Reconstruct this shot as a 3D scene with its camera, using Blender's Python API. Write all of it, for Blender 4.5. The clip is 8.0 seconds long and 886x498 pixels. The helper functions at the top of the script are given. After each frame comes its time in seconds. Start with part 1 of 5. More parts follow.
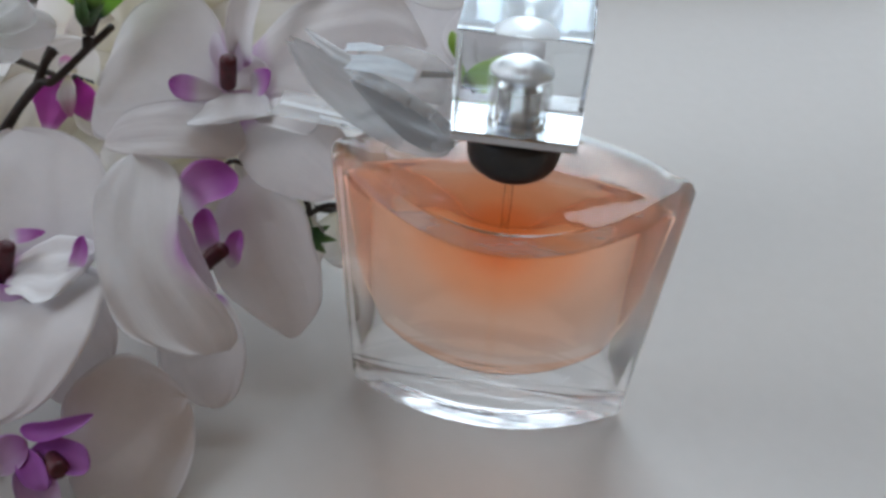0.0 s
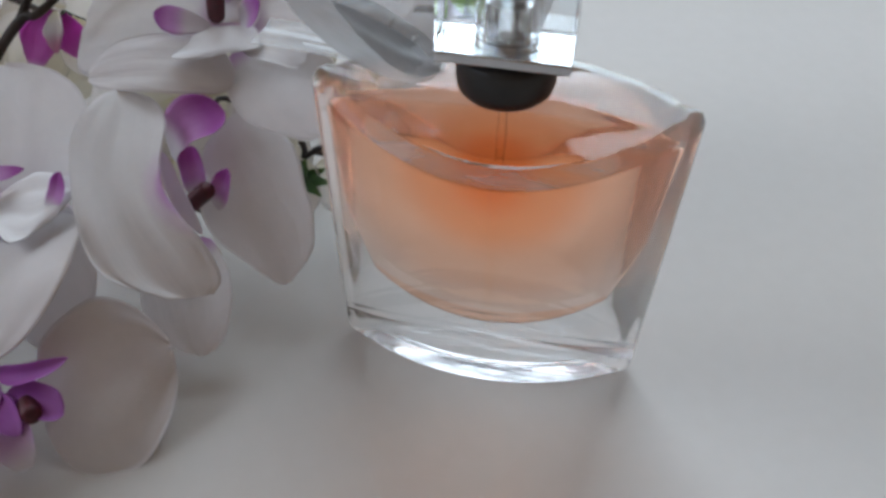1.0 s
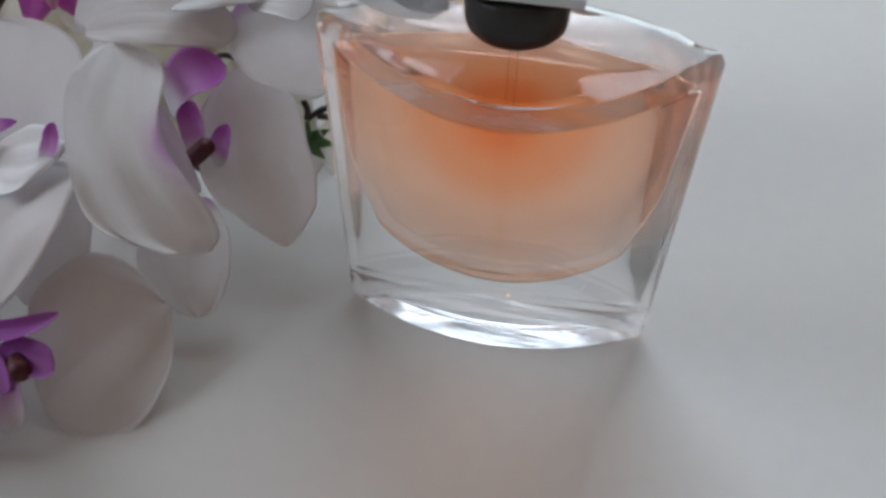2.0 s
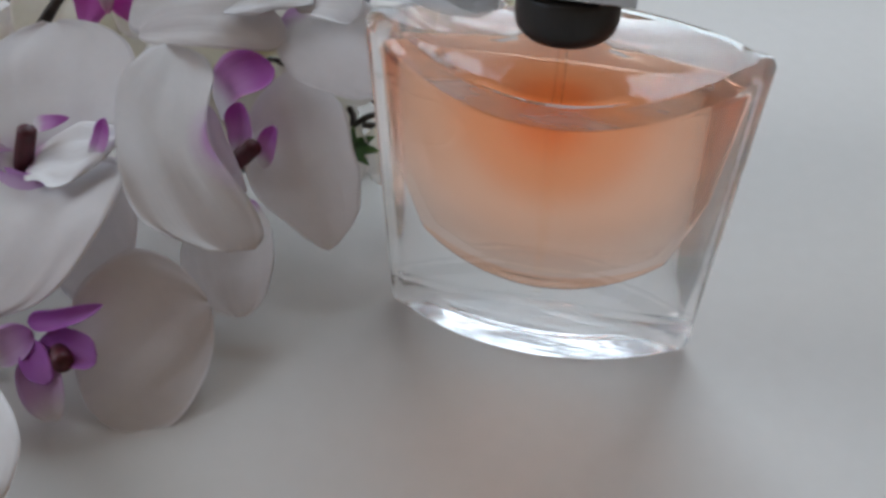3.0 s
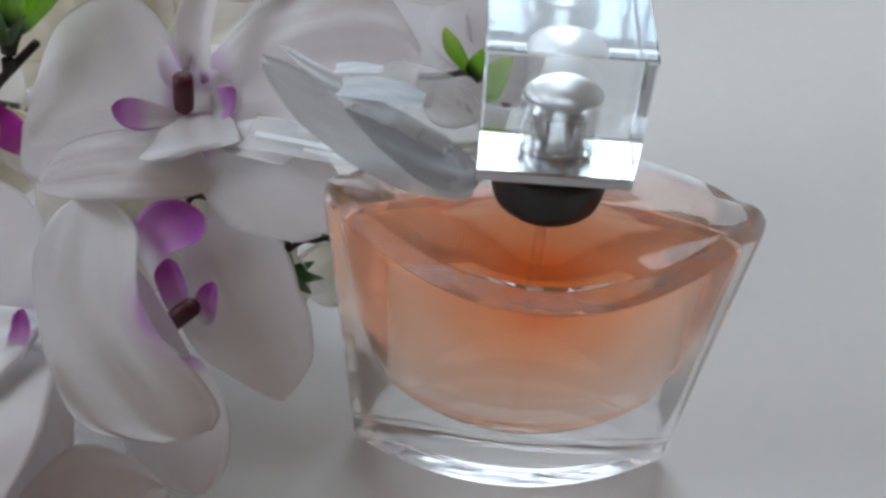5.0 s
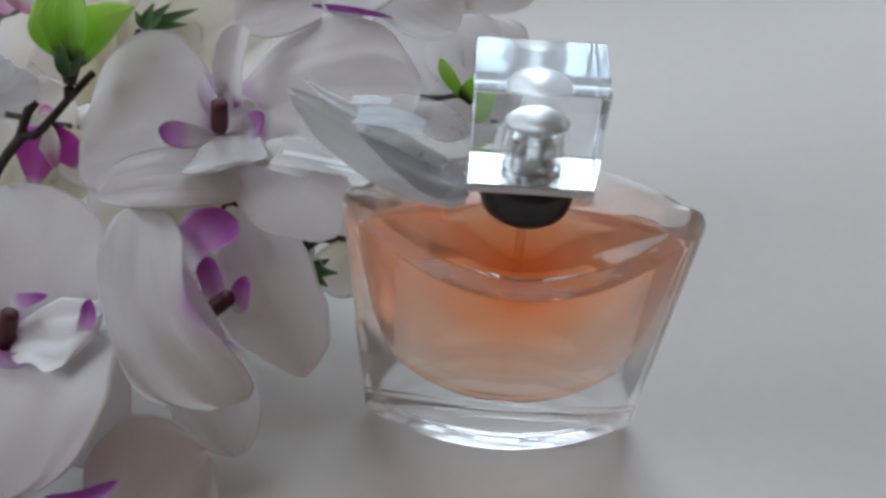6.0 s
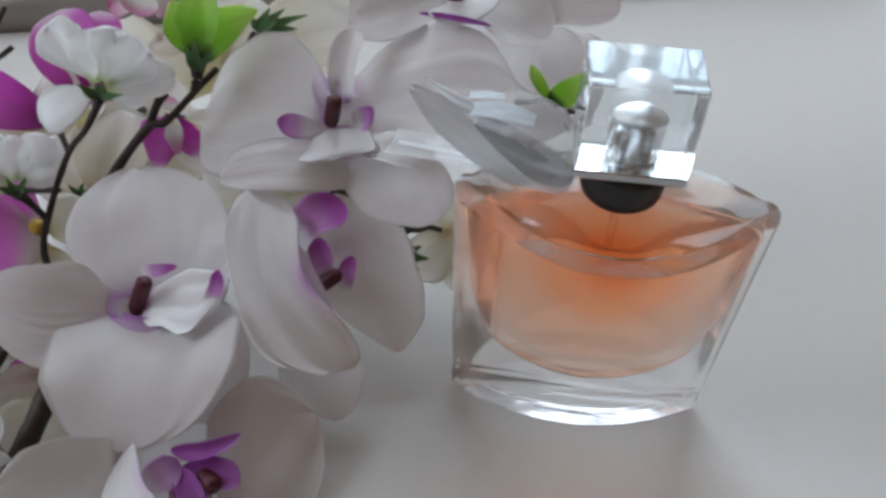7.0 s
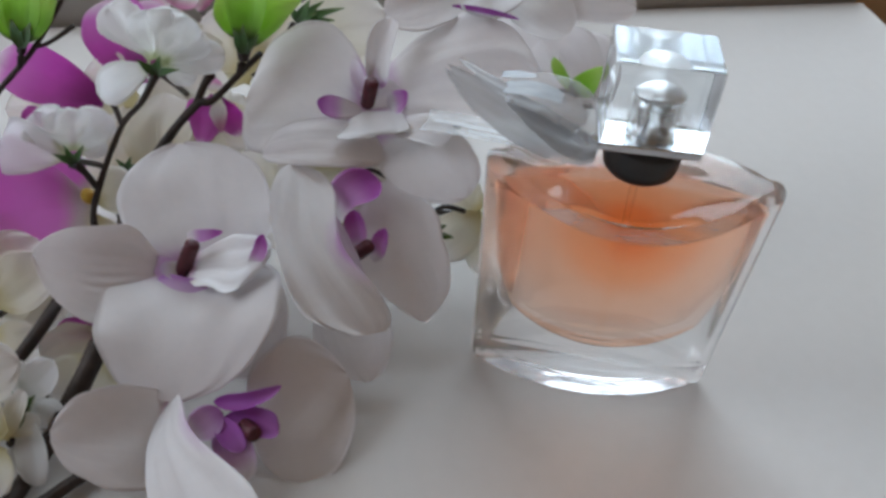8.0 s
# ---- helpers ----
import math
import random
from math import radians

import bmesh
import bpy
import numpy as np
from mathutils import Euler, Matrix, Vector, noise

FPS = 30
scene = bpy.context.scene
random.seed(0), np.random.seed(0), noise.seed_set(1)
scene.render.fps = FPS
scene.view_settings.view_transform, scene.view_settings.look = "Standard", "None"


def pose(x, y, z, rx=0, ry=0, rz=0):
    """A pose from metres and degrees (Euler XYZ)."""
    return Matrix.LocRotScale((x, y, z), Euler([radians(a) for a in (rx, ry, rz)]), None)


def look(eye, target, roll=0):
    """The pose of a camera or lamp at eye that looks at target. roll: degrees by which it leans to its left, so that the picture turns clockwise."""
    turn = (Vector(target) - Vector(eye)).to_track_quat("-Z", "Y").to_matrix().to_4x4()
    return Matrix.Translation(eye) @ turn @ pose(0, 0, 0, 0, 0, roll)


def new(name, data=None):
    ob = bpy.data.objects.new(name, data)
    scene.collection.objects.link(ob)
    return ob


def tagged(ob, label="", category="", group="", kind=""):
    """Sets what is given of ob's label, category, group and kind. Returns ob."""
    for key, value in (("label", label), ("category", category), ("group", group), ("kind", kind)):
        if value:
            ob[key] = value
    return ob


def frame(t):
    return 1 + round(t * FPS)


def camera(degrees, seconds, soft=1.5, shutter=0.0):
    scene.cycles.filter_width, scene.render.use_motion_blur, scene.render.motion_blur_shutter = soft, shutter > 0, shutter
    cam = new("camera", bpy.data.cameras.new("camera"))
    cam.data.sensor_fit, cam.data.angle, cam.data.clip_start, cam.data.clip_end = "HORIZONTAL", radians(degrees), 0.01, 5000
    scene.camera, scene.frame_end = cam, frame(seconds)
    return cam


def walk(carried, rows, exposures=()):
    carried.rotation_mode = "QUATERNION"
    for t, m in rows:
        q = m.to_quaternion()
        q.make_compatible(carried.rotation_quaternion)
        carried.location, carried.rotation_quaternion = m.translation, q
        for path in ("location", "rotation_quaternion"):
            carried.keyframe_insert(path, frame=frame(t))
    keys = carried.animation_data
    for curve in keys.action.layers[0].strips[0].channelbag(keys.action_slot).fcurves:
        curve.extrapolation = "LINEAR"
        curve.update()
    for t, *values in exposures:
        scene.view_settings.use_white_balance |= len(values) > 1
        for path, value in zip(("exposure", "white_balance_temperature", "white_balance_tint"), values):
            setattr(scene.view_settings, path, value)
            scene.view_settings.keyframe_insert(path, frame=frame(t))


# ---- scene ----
cam = camera(48.31, 8.0, soft=3.2)
PATH = [
    (0, (0.0038, -0.1646, 0.1994), (-0.0152, 0.0194, 0.0312), 3.61),
    (0.5, (0.0094, -0.1606, 0.1916), (-0.0155, 0.0208, 0.0214), 2.52),
    (1, (0.0159, -0.1576, 0.1841), (-0.0149, 0.0204, 0.0113), 1.28),
    (1.5, (0.0209, -0.1559, 0.1762), (-0.0141, 0.0203, 0.0023), 0.77),
    (1.7, (0.0171, -0.1582, 0.1731), (-0.0143, 0.0201, 0.0008), 1.43),
    (2.8, (0.0160, -0.1634, 0.1627), (-0.0255, 0.0211, -0.0008), 0.70),
    (3, (0.0158, -0.1654, 0.1625), (-0.0271, 0.0201, 0.0005), 0.92),
    (3.5, (-0.0038, -0.1588, 0.1769), (-0.0305, 0.0231, 0.0076), 2.74),
    (4, (-0.0193, -0.1426, 0.1817), (-0.0294, 0.0380, 0.0092), 4.23),
    (4.5, (-0.0196, -0.1279, 0.1842), (-0.0230, 0.0503, 0.0088), 3.90),
    (4.7, (-0.0166, -0.1242, 0.1848), (-0.0212, 0.0528, 0.0082), 3.33),
    (5.8, (-0.0129, -0.1486, 0.2078), (-0.0133, 0.0295, 0.0323), 3.60),
    (6, (-0.0142, -0.1531, 0.2137), (-0.0168, 0.0238, 0.0370), 3.22),
    (6.5, (-0.0233, -0.1664, 0.2195), (-0.0276, 0.0128, 0.0452), 3.58),
    (7, (-0.0351, -0.1785, 0.2216), (-0.0398, 0.0029, 0.0496), 4.42),
    (7.5, (-0.0444, -0.1904, 0.2226), (-0.0469, -0.0068, 0.0528), 5.60),
    (8, (-0.0442, -0.2039, 0.2213), (-0.0464, -0.0166, 0.0557), 6.29),
]
walk(cam, [(t, look(eye, target, roll)) for t, eye, target, roll in PATH],
     exposures=[(0, -0.17), (1, -0.13), (1.7, -0.18), (2.8, -0.20), (3.5, -0.22), (4.5, -0.14), (5.8, -0.22), (6.5, -0.26), (7, -0.15), (8, -0.12)])

# ---- world, window light ----
TURN = 17.0                      # the table is turned by this against the bottle
ROOM = pose(0, 0, 0, 0, 0, TURN)
BACK = 0.218                     # the far edge of the table, in its own axes
WALL = 0.65                      # the wall with the window
world = bpy.data.worlds.new("sky")
scene.world = world
world.use_nodes = True
wn = world.node_tree.nodes
sky = wn.new("ShaderNodeTexSky")
sky.sky_type, sky.sun_disc = "NISHITA", False
sky.sun_elevation, sky.sun_rotation = radians(50), radians(150)
world.node_tree.links.new(sky.outputs["Color"], wn["Background"].inputs["Color"])
sky.dust_density, sky.ozone_density = 6.0, 0.6
wn["Background"].inputs["Strength"].default_value = 0.35


def area_lamp(name, m, sx, sy, power, colour):
    data = bpy.data.lights.new(name, "AREA")
    data.shape, data.size, data.size_y, data.energy, data.color = "RECTANGLE", sx, sy, power, colour
    ob = new(name, data)
    ob.matrix_world = m
    return ob


# daylight in the openings of the two windows
area_lamp("window_daylight", ROOM @ look((0.165, WALL + 0.03, 0.72), (0.165, -0.6, 0.60)), 0.75, 1.27, 14.0, (0.755, 0.885, 0.965))
area_lamp("side_window_daylight", ROOM @ look((-1.38, 0.27, 0.85), (-0.1, 0.0, 0.0)), 0.65, 0.9, 10.2, (0.85, 0.925, 0.975))


# ---- materials ----
def material(name, base, rough=0.5, metal=0.0, **more):
    m = bpy.data.materials.new(name)
    m.use_nodes = True
    b = m.node_tree.nodes["Principled BSDF"]
    b.inputs["Base Color"].default_value = (*base, 1)
    b.inputs["Roughness"].default_value = rough
    b.inputs["Metallic"].default_value = metal
    for key, value in more.items():
        b.inputs[key].default_value = value
    return m


def nodes_of(m):
    return m.node_tree.nodes, m.node_tree.links, m.node_tree.nodes["Principled BSDF"]


def speckle(m, scale, low, high, bump=0.0, fine=6.0):
    """Two scales of colour variation and a bump."""
    n, l, b = nodes_of(m)
    co = n.new("ShaderNodeTexCoord")
    wide = n.new("ShaderNodeTexNoise")
    wide.inputs["Scale"].default_value, wide.inputs["Detail"].default_value = scale, 5
    small = n.new("ShaderNodeTexNoise")
    small.inputs["Scale"].default_value, small.inputs["Detail"].default_value = scale * fine, 4
    add = n.new("ShaderNodeMath")
    add.operation = "MULTIPLY_ADD"
    add.inputs[1].default_value = 0.35
    ramp = n.new("ShaderNodeValToRGB")
    ramp.color_ramp.elements[0].position, ramp.color_ramp.elements[1].position = 0.45, 0.95
    ramp.color_ramp.elements[0].color, ramp.color_ramp.elements[1].color = (*low, 1), (*high, 1)
    l.new(co.outputs["Object"], wide.inputs["Vector"])
    l.new(co.outputs["Object"], small.inputs["Vector"])
    l.new(small.outputs["Fac"], add.inputs[0])
    l.new(wide.outputs["Fac"], add.inputs[2])
    l.new(add.outputs["Value"], ramp.inputs["Fac"])
    l.new(ramp.outputs["Color"], b.inputs["Base Color"])
    if bump:
        bn = n.new("ShaderNodeBump")
        bn.inputs["Strength"].default_value, bn.inputs["Distance"].default_value = bump, 0.0005
        l.new(small.outputs["Fac"], bn.inputs["Height"])
        l.new(bn.outputs["Normal"], b.inputs["Normal"])
    return m


def glass(name, ior, colour=(1, 1, 1), rough=0.0, straight=0.0):
    m = bpy.data.materials.new(name)
    m.use_nodes = True
    n, l = m.node_tree.nodes, m.node_tree.links
    n.remove(n["Principled BSDF"])
    g = n.new("ShaderNodeBsdfGlass")
    g.inputs["Color"].default_value, g.inputs["IOR"].default_value, g.inputs["Roughness"].default_value = (*colour, 1), ior, rough
    if straight:
        t = n.new("ShaderNodeBsdfTransparent")
        mix = n.new("ShaderNodeMixShader")
        mix.inputs["Fac"].default_value = straight
        l.new(g.outputs["BSDF"], mix.inputs[1])
        l.new(t.outputs["BSDF"], mix.inputs[2])
        l.new(mix.outputs["Shader"], n["Material Output"].inputs["Surface"])
    else:
        l.new(g.outputs["BSDF"], n["Material Output"].inputs["Surface"])
    return m


def petal_cloth(name, stops, translucent=0.42, crease=0.12, rough=0.62, across=False, spot=None):
    """Printed cloth of an artificial petal: colour runs along the petal from its base (0) to its tip (1), or across it,
    or out from a printed spot (u, v, reach along, reach across)."""
    m = bpy.data.materials.new(name)
    m.use_nodes = True
    n, l, b = nodes_of(m)
    uv = n.new("ShaderNodeUVMap")
    uv.uv_map = "UVMap"
    sep = n.new("ShaderNodeSeparateXYZ")
    l.new(uv.outputs["UV"], sep.inputs["Vector"])
    co = n.new("ShaderNodeTexCoord")
    blot = n.new("ShaderNodeTexNoise")
    blot.inputs["Scale"].default_value, blot.inputs["Detail"].default_value = 110, 4
    l.new(co.outputs["Object"], blot.inputs["Vector"])
    wob = n.new("ShaderNodeMath")
    wob.operation = "MULTIPLY_ADD"
    wob.inputs[1].default_value, = (0.16,)
    l.new(blot.outputs["Fac"], wob.inputs[0])
    if spot:
        place, far = n.new("ShaderNodeMapping"), n.new("ShaderNodeVectorMath")
        place.inputs["Scale"].default_value = (1 / spot[2], 1 / spot[3], 0)
        place.inputs["Location"].default_value = (-spot[0] / spot[2], -spot[1] / spot[3], 0)
        far.operation = "LENGTH"
        l.new(uv.outputs["UV"], place.inputs["Vector"])
        l.new(place.outputs["Vector"], far.inputs[0])
        l.new(far.outputs["Value"], wob.inputs[2])
    else:
        l.new(sep.outputs["Y" if across else "X"], wob.inputs[2])
    sub = n.new("ShaderNodeMath")
    sub.operation = "SUBTRACT"
    sub.inputs[1].default_value = 0.08
    l.new(wob.outputs["Value"], sub.inputs[0])
    ramp = n.new("ShaderNodeValToRGB")
    ramp.color_ramp.interpolation = "EASE"
    for i, (at, colour) in enumerate(stops):
        e = ramp.color_ramp.elements[i] if i < 2 else ramp.color_ramp.elements.new(at)
        e.position, e.color = at, (*colour, 1)
    l.new(sub.outputs["Value"], ramp.inputs["Fac"])
    # faint mottling of the cloth
    mott = n.new("ShaderNodeTexNoise")
    mott.inputs["Scale"].default_value, mott.inputs["Detail"].default_value = 420, 5
    l.new(co.outputs["Object"], mott.inputs["Vector"])
    mr = n.new("ShaderNodeMapRange")
    mr.inputs["To Min"].default_value, mr.inputs["To Max"].default_value = 0.96, 1.02
    l.new(mott.outputs["Fac"], mr.inputs["Value"])
    mul = n.new("ShaderNodeMix")
    mul.data_type, mul.blend_type = "RGBA", "MULTIPLY"
    mul.inputs["Factor"].default_value = 1.0
    l.new(ramp.outputs["Color"], mul.inputs["A"])
    l.new(mr.outputs["Result"], mul.inputs["B"])
    l.new(mul.outputs["Result"], b.inputs["Base Color"])
    b.inputs["Roughness"].default_value = rough
    b.inputs["Sheen Weight"].default_value = 0.15
    # pressed veins that fan along the petal, and weave
    vein = n.new("ShaderNodeCombineXYZ")
    fan = n.new("ShaderNodeMath")
    fan.operation = "MULTIPLY"
    fan.inputs[1].default_value = 5.0
    l.new(sep.outputs["Y"], fan.inputs[0])
    l.new(fan.outputs["Value"], vein.inputs["X"])
    l.new(sep.outputs["X"], vein.inputs["Y"])
    vn = n.new("ShaderNodeTexNoise")
    vn.inputs["Scale"].default_value, vn.inputs["Detail"].default_value = 2.2, 3
    l.new(vein.outputs["Vector"], vn.inputs["Vector"])
    bump = n.new("ShaderNodeBump")
    bump.inputs["Strength"].default_value, bump.inputs["Distance"].default_value = crease, 0.0012
    l.new(vn.outputs["Fac"], bump.inputs["Height"])
    dent = n.new("ShaderNodeTexNoise")
    dent.inputs["Scale"].default_value, dent.inputs["Detail"].default_value = 38, 2
    l.new(co.outputs["Object"], dent.inputs["Vector"])
    soft = n.new("ShaderNodeBump")
    soft.inputs["Strength"].default_value, soft.inputs["Distance"].default_value = 0.4, 0.0035
    l.new(dent.outputs["Fac"], soft.inputs["Height"])
    l.new(bump.outputs["Normal"], soft.inputs["Normal"])
    weave = n.new("ShaderNodeBump")
    weave.inputs["Strength"].default_value, weave.inputs["Distance"].default_value = 0.12, 0.0003
    l.new(mott.outputs["Fac"], weave.inputs["Height"])
    l.new(soft.outputs["Normal"], weave.inputs["Normal"])
    l.new(weave.outputs["Normal"], b.inputs["Normal"])
    t = n.new("ShaderNodeBsdfTranslucent")
    l.new(mul.outputs["Result"], t.inputs["Color"])
    l.new(weave.outputs["Normal"], t.inputs["Normal"])
    mix = n.new("ShaderNodeMixShader")
    mix.inputs["Fac"].default_value = translucent
    l.new(b.outputs["BSDF"], mix.inputs[1])
    l.new(t.outputs["BSDF"], mix.inputs[2])
    l.new(mix.outputs["Shader"], n["Material Output"].inputs["Surface"])
    return m


WHITE, BLUSH = (0.905, 0.885, 0.89), (0.62, 0.36, 0.58)
M_PETAL = petal_cloth("white_petal_cloth", [(0.0, (0.62, 0.36, 0.62)), (0.2, WHITE), (1.0, (0.925, 0.90, 0.91))])
M_PLAIN = petal_cloth("plain_white_petal_cloth", [(0.0, WHITE), (1.0, (0.925, 0.90, 0.91))])
M_LIP = petal_cloth("lip_cloth", [(0.0, WHITE), (0.55, (0.82, 0.8, 0.82)), (1.0, (0.66, 0.52, 0.74))], 0.3)
M_LIP_WHITE = petal_cloth("white_lip_cloth", [(0.0, BLUSH), (0.18, WHITE), (1.0, (0.83, 0.82, 0.84))], 0.25)
M_TAB = petal_cloth("purple_tab_cloth", [(0.12, (0.86, 0.82, 0.86)), (0.48, (0.70, 0.36, 0.72)), (0.85, (0.52, 0.13, 0.54))], 0.4)
M_TAB_TIP = petal_cloth("purple_tipped_cloth", [(0.35, (0.86, 0.83, 0.87)), (0.68, (0.70, 0.38, 0.74)), (0.95, (0.52, 0.14, 0.56))], 0.4)
M_FAINT = petal_cloth("faintly_printed_cloth", [(0.0, (0.78, 0.66, 0.80)), (0.5, (0.82, 0.74, 0.84)), (1.0, (0.86, 0.82, 0.87))], 0.35)
M_BLUSHED = petal_cloth("blush_printed_cloth", [(0.0, (0.86, 0.83, 0.85)), (0.45, (0.70, 0.46, 0.72)), (1.0, (0.52, 0.20, 0.56))], 0.4)
M_PURPLE = petal_cloth("purple_cloth", [(0.0, (0.36, 0.06, 0.38)), (0.5, (0.46, 0.11, 0.52)), (1.0, (0.54, 0.20, 0.62))], 0.35)
M_MAGENTA = petal_cloth("magenta_cloth", [(0.0, (0.40, 0.04, 0.30)), (0.45, (0.70, 0.17, 0.62)), (0.80, (0.74, 0.27, 0.68)), (1.0, (0.88, 0.76, 0.86))], 0.62)
M_MAGENTA_TIP = petal_cloth("magenta_tip_cloth", [(0.0, (0.74, 0.70, 0.58)), (0.08, (0.76, 0.68, 0.7)), (0.24, (0.84, 0.36, 0.78)), (1.0, (0.72, 0.20, 0.64))], 0.68)
M_PINK = petal_cloth("pink_edged_cloth", [(0.0, (0.72, 0.66, 0.5)), (0.5, (0.8, 0.76, 0.74)), (1.0, (0.80, 0.42, 0.64))], 0.5)
M_CREAM = petal_cloth("cream_petal_cloth", [(0.0, (0.74, 0.68, 0.42)), (0.4, (0.88, 0.85, 0.76)), (1.0, (0.92, 0.89, 0.87))], 0.62)
M_BLOSSOM = petal_cloth("white_blossom_cloth", [(0.0, (0.66, 0.7, 0.5)), (0.25, (0.93, 0.93, 0.92)), (1.0, (0.96, 0.96, 0.97))], 0.72)
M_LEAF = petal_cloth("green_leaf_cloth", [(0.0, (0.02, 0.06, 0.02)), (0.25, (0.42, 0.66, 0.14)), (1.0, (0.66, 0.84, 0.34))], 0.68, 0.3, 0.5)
M_SEPAL = petal_cloth("sepal_plastic", [(0.0, (0.03, 0.07, 0.02)), (0.5, (0.05, 0.14, 0.03)), (1.0, (0.12, 0.22, 0.05))], 0.1, 0.4, 0.4)
PRINT = [(0.0, (0.52, 0.18, 0.54)), (0.3, (0.70, 0.42, 0.72)), (0.62, (0.88, 0.80, 0.88)), (0.95, WHITE)]
M_SIDE_BLUSH = petal_cloth("side_blushed_cloth", PRINT, spot=(0.56, -0.10, 0.27, 0.40))
M_THROAT_BLUSH = petal_cloth("throat_blushed_cloth", PRINT, spot=(0.26, -0.22, 0.30, 0.5))
M_FLAP = petal_cloth("blushed_flap_cloth", [(0.0, (0.48, 0.18, 0.56)), (0.35, (0.70, 0.48, 0.75)), (0.85, WHITE)], 0.3, across=True)
M_COLUMN = speckle(material("dark_red_plastic", (0.10, 0.008, 0.018), 0.5), 300, (0.045, 0.004, 0.010), (0.11, 0.009, 0.022), 0.3)
M_BARK = speckle(material("brown_stem_plastic", (0.03, 0.018, 0.014), 0.55), 160, (0.014, 0.009, 0.008), (0.055, 0.034, 0.026), 0.6)
M_YELLOW = speckle(material("yellow_stamen", (0.6, 0.36, 0.03), 0.6), 300, (0.5, 0.26, 0.02), (0.65, 0.45, 0.06), 0.4)
M_SILL = speckle(material("white_tabletop", (0.58, 0.57, 0.55), 0.62, 0.0, **{"Specular IOR Level": 0.22}), 5, (0.58, 0.551, 0.525), (0.63, 0.601, 0.58), 0.05, 40)
M_FRAME = speckle(material("white_window_plastic", (0.75, 0.75, 0.74), 0.35), 4, (0.70, 0.70, 0.69), (0.78, 0.78, 0.77), 0.05, 30)
# This grey-brown holds the shade of a window frame seen against the light.
M_RAIL = speckle(material("rail_grey_brown_with_shade", (0.2, 0.19, 0.17), 0.6), 6, (0.34, 0.325, 0.295), (0.41, 0.39, 0.355), 0.05, 30)
M_WALL = speckle(material("room_wall_paint", (0.8, 0.78, 0.75), 0.8), 2, (0.49, 0.32, 0.18), (0.54, 0.36, 0.21), 0.1, 20)
M_FLOOR = speckle(material("floor_wood", (0.25, 0.17, 0.1), 0.5), 3, (0.31, 0.23, 0.15), (0.40, 0.30, 0.20), 0.1, 20)
M_GLASS = glass("bottle_glass", 1.50, (1, 1, 1), 0.02, 0.13)
M_FROST = glass("rippled_base_glass", 1.50, (0.66, 0.65, 0.66), 0.06)
fn, fl = M_FROST.node_tree.nodes, M_FROST.node_tree.links
fco, fmap, fnoise, fbump = fn.new("ShaderNodeTexCoord"), fn.new("ShaderNodeMapping"), fn.new("ShaderNodeTexNoise"), fn.new("ShaderNodeBump")
fmap.inputs["Scale"].default_value = (40, 420, 1)
fnoise.inputs["Scale"].default_value, fnoise.inputs["Detail"].default_value = 1.0, 3
fbump.inputs["Strength"].default_value, fbump.inputs["Distance"].default_value = 0.8, 0.0011
fl.new(fco.outputs["Object"], fmap.inputs["Vector"])
fl.new(fmap.outputs["Vector"], fnoise.inputs["Vector"])
fl.new(fnoise.outputs["Fac"], fbump.inputs["Height"])
fl.new(fbump.outputs["Normal"], fn["Glass BSDF"].inputs["Normal"])
# Pale diffuse streaks in this glass imitate the rim's highlights and refractions.
M_RIM = glass("streak_painted_rim_glass", 1.50, (1, 1, 1), 0.05)
rn, rl = M_RIM.node_tree.nodes, M_RIM.node_tree.links
rdif, rmix, rnoise = rn.new("ShaderNodeBsdfDiffuse"), rn.new("ShaderNodeMixShader"), rn.new("ShaderNodeTexNoise")
rdif.inputs["Color"].default_value = (0.80, 0.78, 0.82, 1)
rco, rstretch = rn.new("ShaderNodeTexCoord"), rn.new("ShaderNodeMapping")
rstretch.inputs["Scale"].default_value = (38, 190, 260)     # pale highlight streaks painted along the rim
rnoise.inputs["Scale"].default_value, rnoise.inputs["Detail"].default_value = 1.0, 3
rl.new(rco.outputs["Object"], rstretch.inputs["Vector"])
rl.new(rstretch.outputs["Vector"], rnoise.inputs["Vector"])
rmap = rn.new("ShaderNodeMapRange")
rmap.inputs["From Min"].default_value, rmap.inputs["From Max"].default_value = 0.36, 0.68
rmap.inputs["To Min"].default_value, rmap.inputs["To Max"].default_value = 0.0, 0.42
rl.new(rnoise.outputs["Fac"], rmap.inputs["Value"])
rl.new(rmap.outputs["Result"], rmix.inputs["Fac"])
rl.new(rn["Glass BSDF"].outputs["BSDF"], rmix.inputs[1])
rl.new(rdif.outputs["BSDF"], rmix.inputs[2])
rl.new(rmix.outputs["Shader"], rn["Material Output"].inputs["Surface"])
# Tint varies with position, standing in for light absorbed through the liquid's depth.
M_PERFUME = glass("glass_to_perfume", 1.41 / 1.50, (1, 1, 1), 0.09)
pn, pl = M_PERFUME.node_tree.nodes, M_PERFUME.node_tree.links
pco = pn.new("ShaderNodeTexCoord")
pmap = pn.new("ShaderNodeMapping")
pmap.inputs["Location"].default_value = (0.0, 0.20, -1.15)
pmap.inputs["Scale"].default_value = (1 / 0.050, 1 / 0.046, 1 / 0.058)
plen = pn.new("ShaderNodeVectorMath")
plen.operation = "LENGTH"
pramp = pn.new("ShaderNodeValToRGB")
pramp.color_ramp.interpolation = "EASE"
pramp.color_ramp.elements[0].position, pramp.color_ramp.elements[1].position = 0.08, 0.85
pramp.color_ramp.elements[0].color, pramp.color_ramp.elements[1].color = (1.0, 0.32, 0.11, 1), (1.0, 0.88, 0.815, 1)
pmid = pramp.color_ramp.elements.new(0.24)
